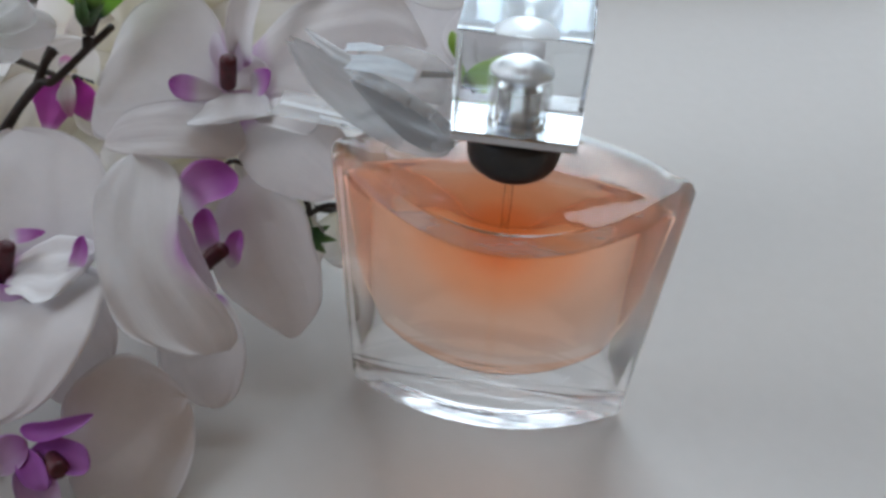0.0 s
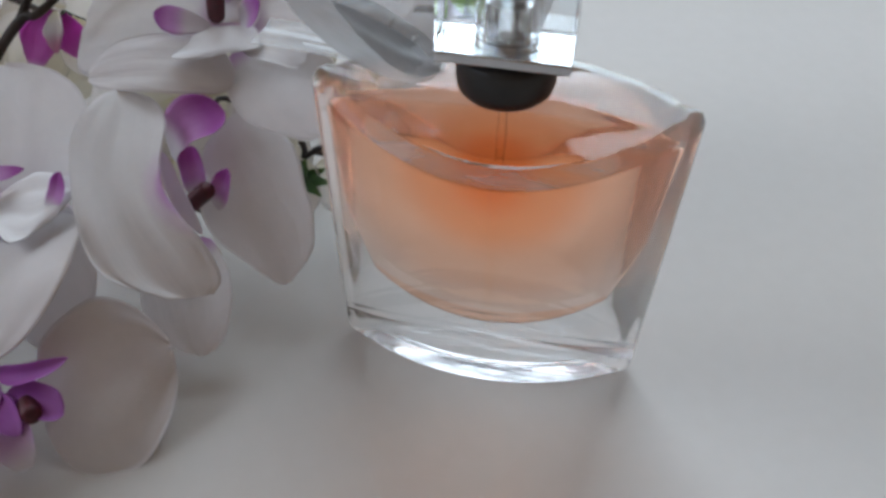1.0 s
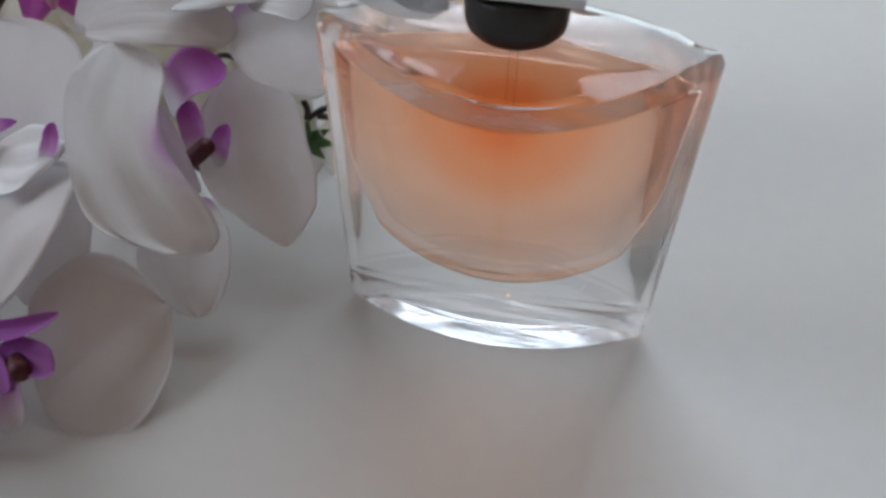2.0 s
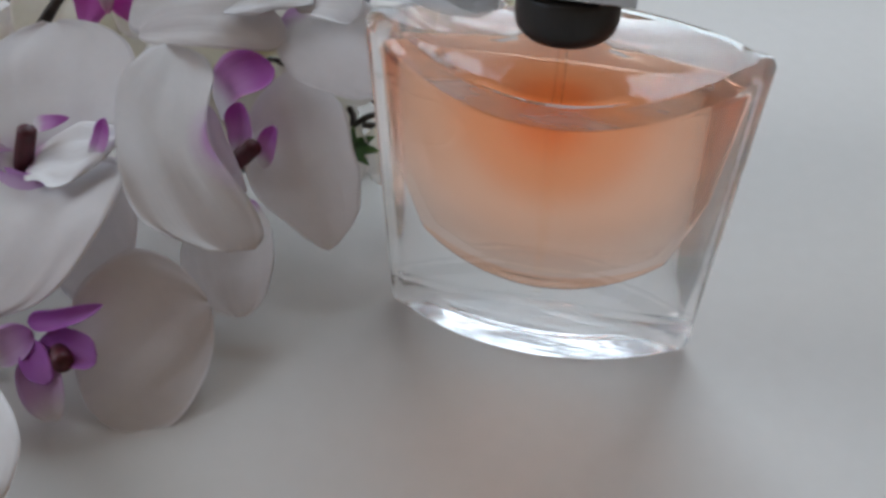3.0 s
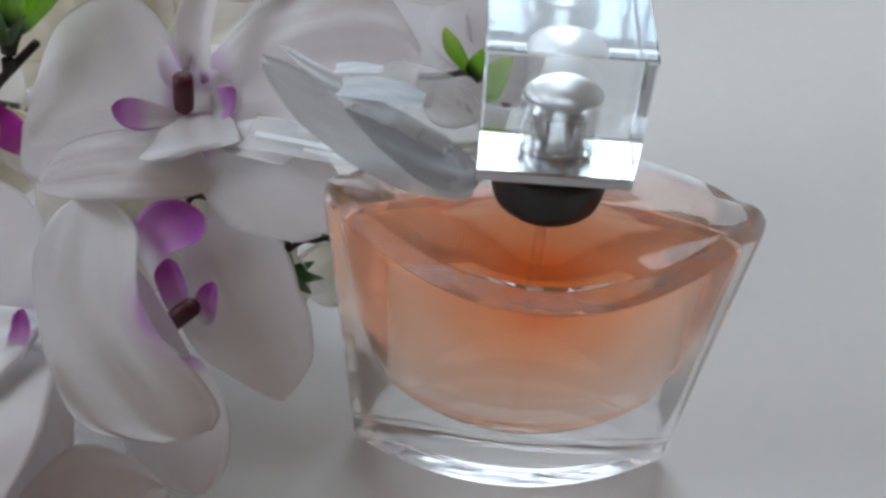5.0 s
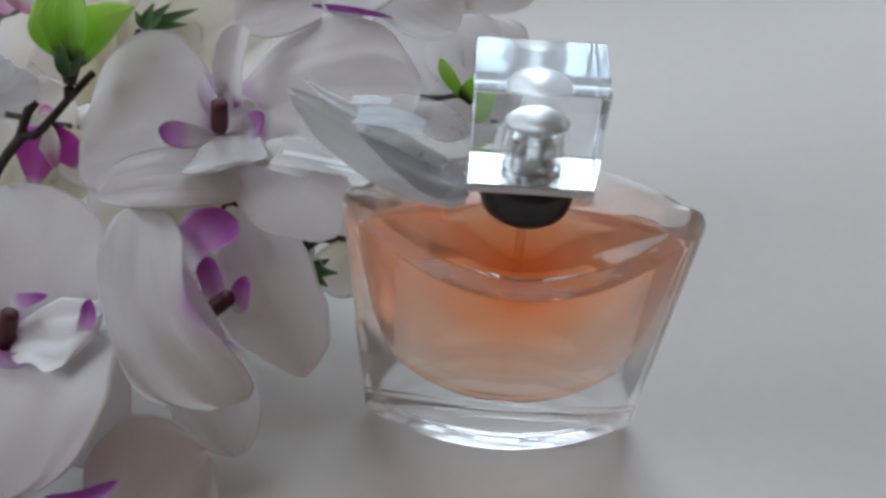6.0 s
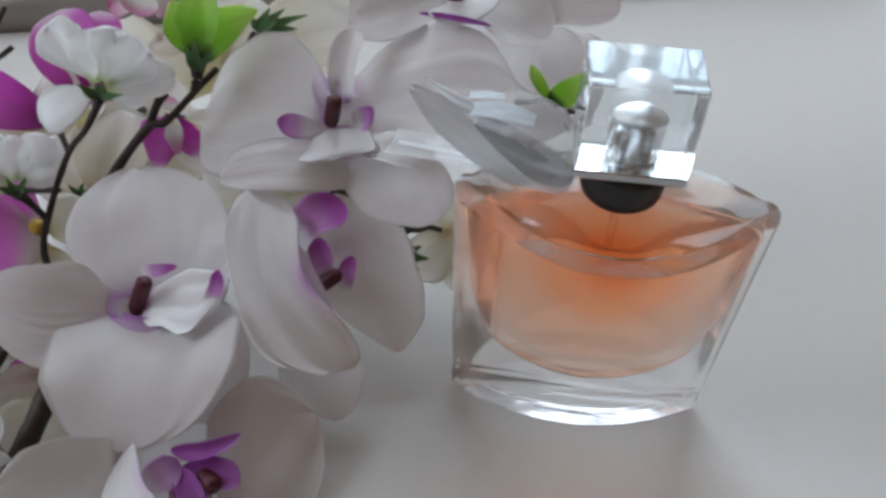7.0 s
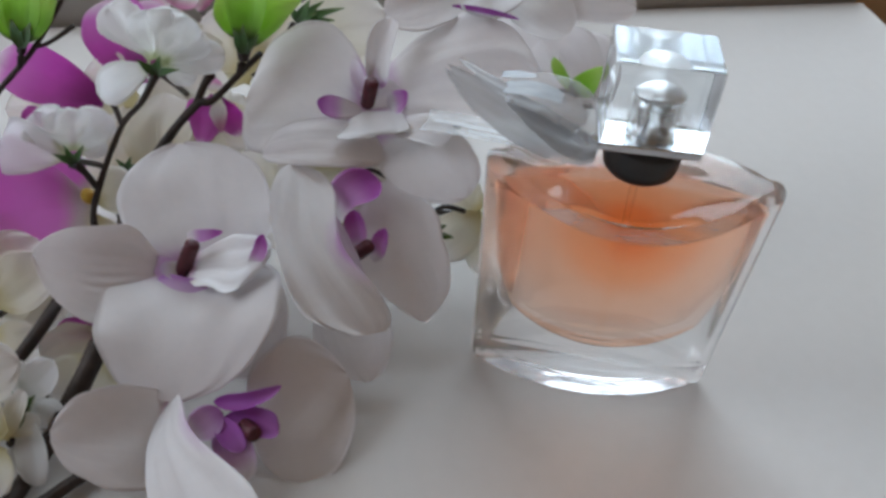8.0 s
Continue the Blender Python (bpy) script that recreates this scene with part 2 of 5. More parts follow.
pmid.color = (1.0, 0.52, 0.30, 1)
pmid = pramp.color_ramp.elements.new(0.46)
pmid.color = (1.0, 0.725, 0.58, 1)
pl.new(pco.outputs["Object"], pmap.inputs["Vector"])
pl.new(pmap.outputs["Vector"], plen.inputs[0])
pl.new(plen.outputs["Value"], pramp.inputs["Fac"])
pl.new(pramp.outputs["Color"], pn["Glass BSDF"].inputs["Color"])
# The deeper floor tint imitates the orange crescent that refraction shows there.
M_PERFUME_DEEP = glass("glass_to_perfume_floor", 1.41 / 1.50, (1.0, 0.72, 0.56), 0.12)
M_ACRYLIC = glass("clear_acrylic", 1.49, (0.96, 0.985, 1), 0.025, 0.12)
M_DARK_GREY = material("plain_dark_grey", (0.06, 0.07, 0.08), 0.4)
M_SLEEVE = material("shining_clear_sleeve", (0.9, 0.89, 0.87), 0.1, 0.9, Alpha=0.2)
M_CHROME = speckle(material("polished_chrome", (0.7, 0.7, 0.71), 0.10, 1.0), 200, (0.50, 0.51, 0.53), (0.60, 0.61, 0.63), 0.02)
M_SATIN = speckle(material("satin_silver", (0.93, 0.93, 0.93), 0.45, 1.0), 200, (0.92, 0.92, 0.93), (0.96, 0.96, 0.96), 0.02)
M_STEEL = speckle(material("brushed_silver", (0.8, 0.79, 0.78), 0.12, 1.0), 200, (0.74, 0.73, 0.72), (0.85, 0.84, 0.83), 0.02)
M_BLACK = speckle(material("black_collar_lacquer", (0.02, 0.02, 0.021), 0.42), 150, (0.016, 0.016, 0.017), (0.028, 0.027, 0.027), 0.1)
M_TUBE = glass("dip_tube_plastic", 1.02, (1.0, 0.97, 0.93), 0.1, 0.55)


def organza(name, colour, clear):
    """Sheer woven ribbon: threads and the gaps between them."""
    m = material(name, colour, 0.35)
    n, l, b = nodes_of(m)
    b.inputs["Sheen Weight"].default_value = 0.3
    b.inputs["Specular IOR Level"].default_value = 0.7
    uv = n.new("ShaderNodeUVMap")
    uv.uv_map = "UVMap"
    mp = n.new("ShaderNodeMapping")
    mp.inputs["Scale"].default_value = (2, 4, 1)
    ns = n.new("ShaderNodeTexNoise")
    ns.inputs["Scale"].default_value, ns.inputs["Detail"].default_value = 2.0, 4
    l.new(uv.outputs["UV"], mp.inputs["Vector"])
    l.new(mp.outputs["Vector"], ns.inputs["Vector"])
    mr = n.new("ShaderNodeMapRange")
    mr.inputs["To Min"].default_value, mr.inputs["To Max"].default_value = clear - 0.09, clear + 0.09
    l.new(ns.outputs["Fac"], mr.inputs["Value"])
    bn = n.new("ShaderNodeBump")
    bn.inputs["Strength"].default_value, bn.inputs["Distance"].default_value = 0.15, 0.0006
    l.new(ns.outputs["Fac"], bn.inputs["Height"])
    l.new(bn.outputs["Normal"], b.inputs["Normal"])
    tr = n.new("ShaderNodeBsdfTransparent")
    mix = n.new("ShaderNodeMixShader")
    l.new(mr.outputs["Result"], mix.inputs["Fac"])
    l.new(b.outputs["BSDF"], mix.inputs[1])
    l.new(tr.outputs["BSDF"], mix.inputs[2])
    l.new(mix.outputs["Shader"], n["Material Output"].inputs["Surface"])
    return m


M_ORGANZA = organza("grey_organza", (0.50, 0.51, 0.53), 0.56)
M_ORGANZA_PALE = organza("pale_organza", (0.66, 0.66, 0.66), 0.70)


# ---- mesh helpers ----
def link_mesh(name, bm, mat, smooth=True):
    me = bpy.data.meshes.new(name)
    bm.to_mesh(me)
    bm.free()
    for m in (mat if isinstance(mat, (list, tuple)) else [mat]):
        me.materials.append(m)
    if smooth:
        for p in me.polygons:
            p.use_smooth = True
    return new(name, me)


def part(name, bm, mat, parent, label="", smooth=True):
    ob = link_mesh(name, bm, mat, smooth)
    ob.parent = parent
    if label:
        ob["label"] = label
    return ob


def thing(name, at, label, category, group=""):
    e = new(name)
    e.location = at
    e.empty_display_size = 0.005
    bpy.context.view_layer.update()
    return tagged(e, label, category, group)


def box(bm, x0, y0, z0, x1, y1, z1, bevel=0.0, seg=2):
    r = bmesh.ops.create_cube(bm, size=1.0)
    bmesh.ops.scale(bm, vec=(x1 - x0, y1 - y0, z1 - z0), verts=r["verts"])
    bmesh.ops.translate(bm, vec=((x0 + x1) / 2, (y0 + y1) / 2, (z0 + z1) / 2), verts=r["verts"])
    if bevel:
        edges = list({e for v in r["verts"] for e in v.link_edges})
        bmesh.ops.bevel(bm, geom=edges, offset=bevel, segments=seg, profile=0.5, affect="EDGES")
    return bm


def lathe(bm, profile, n=40):
    """A turned solid about z from (radius, height) pairs."""
    rings = []
    for r, z in profile:
        if r < 1e-6:
            rings.append([bm.verts.new((0, 0, z))])
        else:
            rings.append([bm.verts.new((r * math.cos(2 * math.pi * i / n), r * math.sin(2 * math.pi * i / n), z)) for i in range(n)])
    for a, b in zip(rings, rings[1:]):
        for i in range(n):
            j = (i + 1) % n
            vs = [a[i % len(a)], a[j % len(a)], b[j % len(b)], b[i % len(b)]]
            vs = list(dict.fromkeys(vs))
            if len(vs) > 2:
                bm.faces.new(vs)
    bmesh.ops.recalc_face_normals(bm, faces=bm.faces)
    return bm


def tube(bm, points, radii, n=10):
    """A tapered stem along points, rounded at both ends."""
    pts = [Vector(p) for p in points]
    fine, rad = [], []
    for i in range(len(pts) - 1):
        p0, p1, p2, p3 = pts[max(i - 1, 0)], pts[i], pts[i + 1], pts[min(i + 2, len(pts) - 1)]
        for k in range(5):
            t = k / 5
            fine.append(0.5 * ((2 * p1) + (p2 - p0) * t + (2 * p0 - 5 * p1 + 4 * p2 - p3) * t * t + (3 * p1 - p0 - 3 * p2 + p3) * t ** 3))
            rad.append(radii[i] + (radii[i + 1] - radii[i]) * t)
    fine.append(pts[-1])
    rad.append(radii[-1])
    up = Vector((0.13, 0.31, 0.94))
    rings = []
    for i, p in enumerate(fine):
        d = (fine[min(i + 1, len(fine) - 1)] - fine[max(i - 1, 0)]).normalized()
        s = d.cross(up).normalized()
        q = s.cross(d)
        r = rad[i] * (1 + 0.12 * noise.noise(p * 260))
        rings.append([bm.verts.new(p + (s * math.cos(2 * math.pi * k / n) + q * math.sin(2 * math.pi * k / n)) * r) for k in range(n)])
    for a, b in zip(rings, rings[1:]):
        for k in range(n):
            bm.faces.new((a[k], a[(k + 1) % n], b[(k + 1) % n], b[k]))
    for ring, p, d in ((rings[0], fine[0], fine[0] - fine[1]), (rings[-1], fine[-1], fine[-1] - fine[-2])):
        tip = bm.verts.new(p + d.normalized() * rad[0] * 0.5)
        for k in range(n):
            bm.faces.new((ring[k], ring[(k + 1) % n], tip))
    bmesh.ops.recalc_face_normals(bm, faces=bm.faces)
    return bm


RIM = (0.0, 0.04, 0.1, 0.2, 0.32, 0.45, 0.58, 0.7, 0.81, 0.9, 0.96, 1.0)


def between(values, u):
    """A smooth curve through the values at the stations of RIM."""
    k = 0
    while k < len(RIM) - 2 and u > RIM[k + 1]:
        k += 1
    span = RIM[k + 1] - RIM[k]
    t = (u - RIM[k]) / span

    def slope(i):
        if i == 0 or i == len(RIM) - 1:
            j = 0 if i == 0 else i - 1
            return (values[j + 1] - values[j]) / (RIM[j + 1] - RIM[j])
        return (values[i + 1] - values[i - 1]) / (RIM[i + 1] - RIM[i - 1])

    m0, m1 = slope(k) * span, slope(k + 1) * span
    return values[k] * (2 * t ** 3 - 3 * t * t + 1) + m0 * (t ** 3 - 2 * t * t + t) + values[k + 1] * (3 * t * t - 2 * t ** 3) + m1 * (t ** 3 - t * t)


def petal(bm, base, tip, width, face=(0.0, -0.72, 0.69), cup=0.15, bow=0.08, full=0.75, neck=0.25, ruffle=0.25, seed=0, point=0.0, bend=0.0, curl=0.0, blunt=0.5, thick=0.0003, nu=34, nv=26, lo=None, hi=None, fold=0.16, roll=0.0, pleat=0.3, press=0.0):
    """A cloth petal with thickness. All lengths in millimetres. face: where its front looks; cup: the rims rise to the front;
    bow: it arches; full: where it is widest; neck: the width at its base; ruffle: uneven rim; point: a pointed tip;
    lo, hi: where its two rims run beside the axis, at the stations of RIM; fold: soft lengthwise folds; roll: the rims turn back;
    pleat: pressed ridges that fan out towards the tip; press: a few short narrow pleats across its middle."""
    base, tip = Vector(base) / 1000, Vector(tip) / 1000
    width /= 1000
    axis = tip - base
    length = axis.length
    n = Vector(face)
    n = (n - axis.normalized() * n.dot(axis.normalized())).normalized()
    side = axis.normalized().cross(n)
    uvl = bm.loops.layers.uv.get("UVMap") or bm.loops.layers.uv.new("UVMap")
    front, back = [], []
    off = Vector((seed * 3.17, seed * 1.73, seed * 0.71))
    for i in range(nu + 1):
        s = i / nu
        u = 0.5 - 0.5 * math.cos(math.pi * s) if s > 0.5 or lo else s
        a = u ** (math.log(0.5) / math.log(full))
        prof = max(0.0, 4 * a * (1 - a)) ** blunt
        prof = prof * (1 - point * max(0.0, u - full) / (1 - full)) if point else prof
        prof = max(prof, neck * (1 - u / full) if u < full else 0.0)
        mid, half = 0.0, width / 2 * prof
        if lo:
            mid, half = (between(lo, u) + between(hi, u)) / 2000, (between(hi, u) - between(lo, u)) / 2000
            prof = min(1.0, 2 * half / width)
        rowf, rowb = [], []
        for j in range(nv + 1):
            v = 2 * j / nv - 1
            wav = noise.noise(Vector((u * 2.2, v * 1.6, 0)) + off)
            rim = noise.noise(Vector((u * 5.0, v * 4.0, 5)) + off)
            edge = abs(v) ** 2
            p = base + axis * u * (1 + 0.05 * ruffle * rim * edge) + side * (mid + half * v * (1 + 0.10 * ruffle * rim))
            h = cup * width * (v * v * prof * prof) + bow * length * 4 * u * (1 - u) + ruffle * 0.10 * width * wav * min(1, u * 2) + ruffle * 0.07 * width * rim * edge * prof
            h -= 0.009 * width * math.exp(-(v * 4) ** 2) * prof
            crease = noise.noise(Vector((u * 1.3, v * 2.3 / (0.5 + u), 9)) + off)
            h += fold * 0.055 * width * crease * prof * min(1, u * 3)
            fan = math.sin(2 * math.pi * (v * 2.6 / (0.55 + 0.45 * u)) + seed * 1.7 + 2.4 * noise.noise(Vector((u * 2.0, v * 1.5, 3)) + off))
            h += pleat * 0.0075 * width * fan * prof * min(1.0, max(0.0, (u - 0.12) * 2.2)) * (0.55 + 0.45 * noise.noise(Vector((u * 3.0, v * 2.0, 7)) + off))
            if press:
                h += press * 0.012 * width * math.sin(v * 30) * math.exp(-((u - 0.52) / 0.17) ** 2 - ((v + 0.08) / 0.3) ** 2)
            h -= roll * width * max(0.0, abs(v) - 0.55) ** 2 * prof
            p += n * (h + curl * length * u ** 3) + side * (bend * length * 4 * u * (1 - u))
            rowf.append(bm.verts.new(p))
            rowb.append(bm.verts.new(p - n * thick))
        front.append(rowf)
        back.append(rowb)

    def quad(vs, uvs):
        f = bm.faces.new(vs)
        for loop, c in zip(f.loops, uvs):
            loop[uvl].uv = c
        f.smooth = True

    us = [(0.5 - 0.5 * math.cos(math.pi * i / nu)) if i / nu > 0.5 or lo else i / nu for i in range(nu + 1)]
    for i in range(nu):
        for j in range(nv):
            c = [(us[i], j / nv), (us[i], (j + 1) / nv), (us[i + 1], (j + 1) / nv), (us[i + 1], j / nv)]
            quad([front[i][j], front[i][j + 1], front[i + 1][j + 1], front[i + 1][j]], c)
            quad([back[i][j], back[i + 1][j], back[i + 1][j + 1], back[i][j + 1]], [c[0], c[3], c[2], c[1]])
        for j in (0, nv):
            c = [(us[i], j / nv), (us[i + 1], j / nv)] * 2
            quad([front[i][j], front[i + 1][j], back[i + 1][j], back[i][j]], [c[0], c[1], c[1], c[0]])
    for i in (0, nu):
        for j in range(nv):
            c = [(us[i], j / nv), (us[i], (j + 1) / nv)]
            quad([front[i][j], front[i][j + 1], back[i][j + 1], back[i][j]], [c[0], c[1], c[1], c[0]])
    return bm


def capsule(bm, a, b, r, n=18):
    """A round-ended rod, in millimetres."""
    a, b = Vector(a) / 1000, Vector(b) / 1000
    r /= 1000
    length = (b - a).length
    prof = [(r * math.sin(k * math.pi / 12), -r * math.cos(k * math.pi / 12)) for k in range(7)]
    prof += [(r * 1.04, length * 0.5)] + [(r * math.cos(k * math.pi / 12), length + r * math.sin(k * math.pi / 12) * 0.6) for k in range(7)]
    prof[0], prof[-1] = (0, prof[0][1]), (0, prof[-1][1])
    lathe(bm, prof, n)
    q = (b - a).to_track_quat("Z", "Y").to_matrix().to_4x4()
    bmesh.ops.transform(bm, matrix=Matrix.Translation(a) @ q, verts=bm.verts)
    return bm


def structure(name, bm, mat, label, category, m=None, smooth=False):
    ob = link_mesh(name, bm, mat, smooth)
    if m is not None:
        ob.matrix_world = m
    return tagged(ob, label, category, "", "structure")


# ---- the setting: table, window, room ----
table = structure("table", box(bmesh.new(), -0.75, -0.50, -0.03, 0.222, BACK, 0.0, 0.002), M_SILL, "smooth white tabletop with a soft sheen", "table", ROOM)
for x, y in ((-0.71, -0.46), (0.15, -0.46), (-0.71, BACK - 0.04), (0.15, BACK - 0.04)):
    part("leg", box(bmesh.new(), x - 0.02, y - 0.02, -0.74, x + 0.02, y + 0.02, -0.031, 0.002), M_FRAME, table, smooth=False)
structure("wall_window", box(bmesh.new(), -1.4, WALL, -0.74, 1.6, WALL + 0.12, 0.05), M_WALL, "beige plaster wall below the window", "wall", ROOM)
structure("wall_right", box(bmesh.new(), 0.58, WALL + 0.002, 0.052, 1.6, WALL + 0.12, 1.85), M_WALL, "beige plaster wall beside the window", "wall", ROOM)
structure("wall_left", box(bmesh.new(), -1.4, WALL + 0.002, 0.052, -0.25, WALL + 0.12, 1.85), M_WALL, "beige plaster wall beside the window", "wall", ROOM)
structure("wall_lintel", box(bmesh.new(), -0.248, WALL + 0.002, 1.44, 0.578, WALL + 0.12, 1.85), M_WALL, "beige plaster wall above the window", "wall", ROOM)
bm = bmesh.new()
for c in ((-1.5, -1.9, -0.74, -1.4, WALL + 0.12, 0.3), (-1.5, -1.9, 1.45, -1.4, WALL + 0.12, 1.85), (-1.5, -1.9, 0.3, -1.4, -0.7, 1.45), (-1.5, 0.6, 0.3, -1.4, WALL + 0.12, 1.45)):
    box(bm, *c)
structure("wall_west", bm, M_WALL, "beige plaster side wall with a second window", "wall", ROOM)
structure("wall_east", box(bmesh.new(), 1.6, -1.9, -0.74, 1.7, WALL + 0.12, 1.85), M_WALL, "beige plaster side wall of the room", "wall", ROOM)
structure("wall_south", box(bmesh.new(), -1.4, -2.0, -0.74, 1.6, -1.9, 1.85), M_WALL, "beige plaster back wall of the room", "wall", ROOM)
structure("ceiling", box(bmesh.new(), -1.5, -2.0, 1.85, 1.7, WALL + 0.12, 1.95), M_WALL, "plain white ceiling", "ceiling", ROOM)
structure("floor", box(bmesh.new(), -1.5, -2.0, -0.84, 1.7, WALL + 0.12, -0.74), M_FLOOR, "light brown wooden floor", "floor", ROOM)
# Stands for the foot of the window frame, built as a table rail.
rail = structure("trim", box(bmesh.new(), -0.75, BACK + 0.001, -0.05, 0.220, BACK + 0.022, 0.013, 0.002), M_RAIL, "rail along the far edge of the table, backlit shade put into its grey-brown", "rail", ROOM)
part("bead", box(bmesh.new(), -0.75, BACK + 0.023, -0.05, 0.220, BACK + 0.030, 0.028, 0.002), M_FRAME, rail, "white bead above the rail", smooth=False)
part("upper_rail", box(bmesh.new(), -0.75, BACK + 0.031, -0.05, 0.220, BACK + 0.060, 0.040, 0.003), M_RAIL, rail, smooth=False)
window = structure("window_1", box(bmesh.new(), -0.248, WALL + 0.035, 0.054, 0.578, WALL + 0.10, 0.082, 0.004), M_FRAME, "white plastic window frame seen against the light", "window", ROOM)
for c in ((-0.248, WALL + 0.035, 0.084, -0.220, WALL + 0.10, 1.438), (0.550, WALL + 0.035, 0.084, 0.578, WALL + 0.10, 1.438), (-0.218, WALL + 0.035, 1.400, 0.548, WALL + 0.10, 1.438)):
    part("window_frame", box(bmesh.new(), *c, 0.003), M_FRAME, window, smooth=False)


# ---- the perfume bottle ----
W_BASE, W_TOP, D_BASE, D_TOP, HEIGHT, DIP = 34.6, 38.2, 11.0, 18.8, 75.8, 7.0
REAR = 1.2                       # the back bulges further than the front at the top
DIP_REAR = 3.0                   # and its edge dips less
NS = 28


def outline(a, d, e, back=0.0):
    """The lens-shaped plan of the bottle, in millimetres: half width a, half depth d, half thickness e at the ends;
    back: how much further it bulges at the back."""
    pts = []
    for i in range(NS + 1):
        x = -1 + 2 * i / NS
        pts.append((x * (a - 0.9 * e), -(e + (d - e) * (1 - x * x) ** 0.95)))
    r = 0.9 * e                               # rounding where the front meets the narrow side
    for k in range(1, 4):
        q = -math.pi / 2 + k * math.pi / 6
        pts.append((a - r + r * math.cos(q), -e + r + r * math.sin(q)))
    for k in range(0, 3):
        q = k * math.pi / 6
        pts.append((a - r + r * math.cos(q), e - r + r * math.sin(q)))
    rear = a - 0.9 * e
    pts += [(-x, -y + back * max(0.0, 1 - (x / rear) ** 2) ** 0.95) for x, y in pts]
    return pts


def rear(y):
    """0 at the front of the bottle, 1 at its back."""
    t = max(0.0, min(1.0, (y + 7.0) / 16.0))
    return t * t * (3 - 2 * t)


def top_z(x, y=-20.0):
    return HEIGHT - (DIP + (DIP_REAR - DIP) * rear(y)) * (1 - min(1, abs(x) / W_TOP) ** 2)


def ring(bm, a, d, e, z, back=0.0):
    return [bm.verts.new((x / 1000, y / 1000, (z(x, y) if callable(z) else z) / 1000)) for x, y in outline(a, d, e, back)]


def skin(bm, rings, mat=0):
    for p, q in zip(rings, rings[1:]):
        for i in range(len(p)):
            j = (i + 1) % len(p)
            f = bm.faces.new((p[i], p[j], q[j], q[i]))
            f.material_index = mat


def level(s):
    return W_BASE + (W_TOP - W_BASE) * s, D_BASE + (D_TOP - D_BASE) * s


bottle = thing("perfume_bottle", (0, 0, 0), "thick clear glass perfume bottle, nearly full of pale orange perfume", "perfume bottle")
bm = bmesh.new()
rings = [ring(bm, (W_BASE - 4.6) * q, (D_BASE - 3.0) * q, 1.2 * q, 0.15) for q in (0.3, 0.65, 1.0)] + [ring(bm, W_BASE - 3.6, D_BASE - 2.0, 1.3, 0.13), ring(bm, W_BASE - 2.6, D_BASE - 1.3, 1.3, 0.1), ring(bm, W_BASE - 1.2, D_BASE - 0.5, 1.5, 0.7), ring(bm, W_BASE - 0.3, D_BASE - 0.12, 1.7, 1.9), ring(bm, W_BASE, D_BASE, 1.9, 3.5)]
# fine moulding lines above the foot
for z, g in ((7.4, 0.0), (7.6, 0.18), (7.8, 0.0), (9.3, 0.0), (9.5, 0.13), (9.7, 0.0)):
    s = (z - 3.5) / 68
    rings.append(ring(bm, level(s)[0] - g, level(s)[1] - g, 1.9 + 2.3 * s, z, REAR * s))
for k in range(3, 12):
    s = k / 12
    a, d = level(s)
    rings.append(ring(bm, a, d, 1.9 + 2.3 * s, lambda x, y, s=s: 3.5 + s * (top_z(x, y) - 6.5), REAR * s))
a, d = W_TOP, D_TOP
# a chamfer with softened edges runs round the top
rings += [ring(bm, a - u, d - u, 4.2 - 0.45 * u, lambda x, y, w=w: top_z(x, y) - w * (1 - 0.75 * rear(y)), REAR) for u, w in ((0.0, 3.6), (0.02, 3.05), (0.08, 2.9), (0.2, 2.78), (1.2, 1.75), (2.4, 0.75), (3.2, 0.22), (3.35, 0.12), (3.5, 0.06), (4.1, 0.0))]
for q in (0.85, 0.68, 0.5, 0.36, 0.26):
    rings.append(ring(bm, (a - 3.0) * q, (d - 2.9) * max(q, min(1.0, q * 1.25)) * (1.0 if q > 0.4 else 1.1), 2.4 * q + 0.9, lambda x, y, q=q: top_z(x, y) + 6.0 * (1 - q) ** 2.2, REAR * q))
chamfer = len(rings) - 12
skin(bm, rings[:3], 1)
skin(bm, rings[2:chamfer + 1])
skin(bm, rings[chamfer:chamfer + 4], 2)
skin(bm, rings[chamfer + 3:])
bm.faces.new(rings[-1])
low = bm.faces.new(list(reversed(rings[0])))
bmesh.ops.recalc_face_normals(bm, faces=bm.faces)
low.material_index = 1
for face in bm.faces:                     # the band with painted streaks runs along the front only
    if face.material_index == 2 and face.calc_center_median().y > -0.004:
        face.material_index = 0
body = part("glass_body", bm, [M_GLASS, M_FROST, M_RIM], bottle, "thick clear glass body with a curved top edge")

# the hollow is full of perfume
CA, CD, FORWARD = 5.6, 7.2, 1.3


def floor_z(x):
    return 19.5 + 12.0 * (x / 30) ** 2


def roof_z(x):
    return top_z(x) - 5.2


def hollow(bm, s, q=1.0):
    a, d = level(s)
    wide = 0.84 + 0.16 * min(1, s / 0.3)
    deep = 0.78 + 0.22 * min(1, s / 0.25) ** 0.5
    verts = ring(bm, (a - CA + 2.2 * s) * wide * q, (d - CD + 0.9 * s) * deep * q, 1.4 * q, lambda x, y, s=s: floor_z(x) + s * (roof_z(x) - floor_z(x)))
    for v in verts:
        v.co.y -= FORWARD / 1000 * deep
    return verts


bm = bmesh.new()
rings = [hollow(bm, 0.0, 0.55), hollow(bm, 0.0, 0.9), hollow(bm, 0.012)] + [hollow(bm, s) for s in (0.04, 0.08, 0.14, 0.22, 0.35, 0.5, 0.65, 0.8, 0.9, 0.96)]
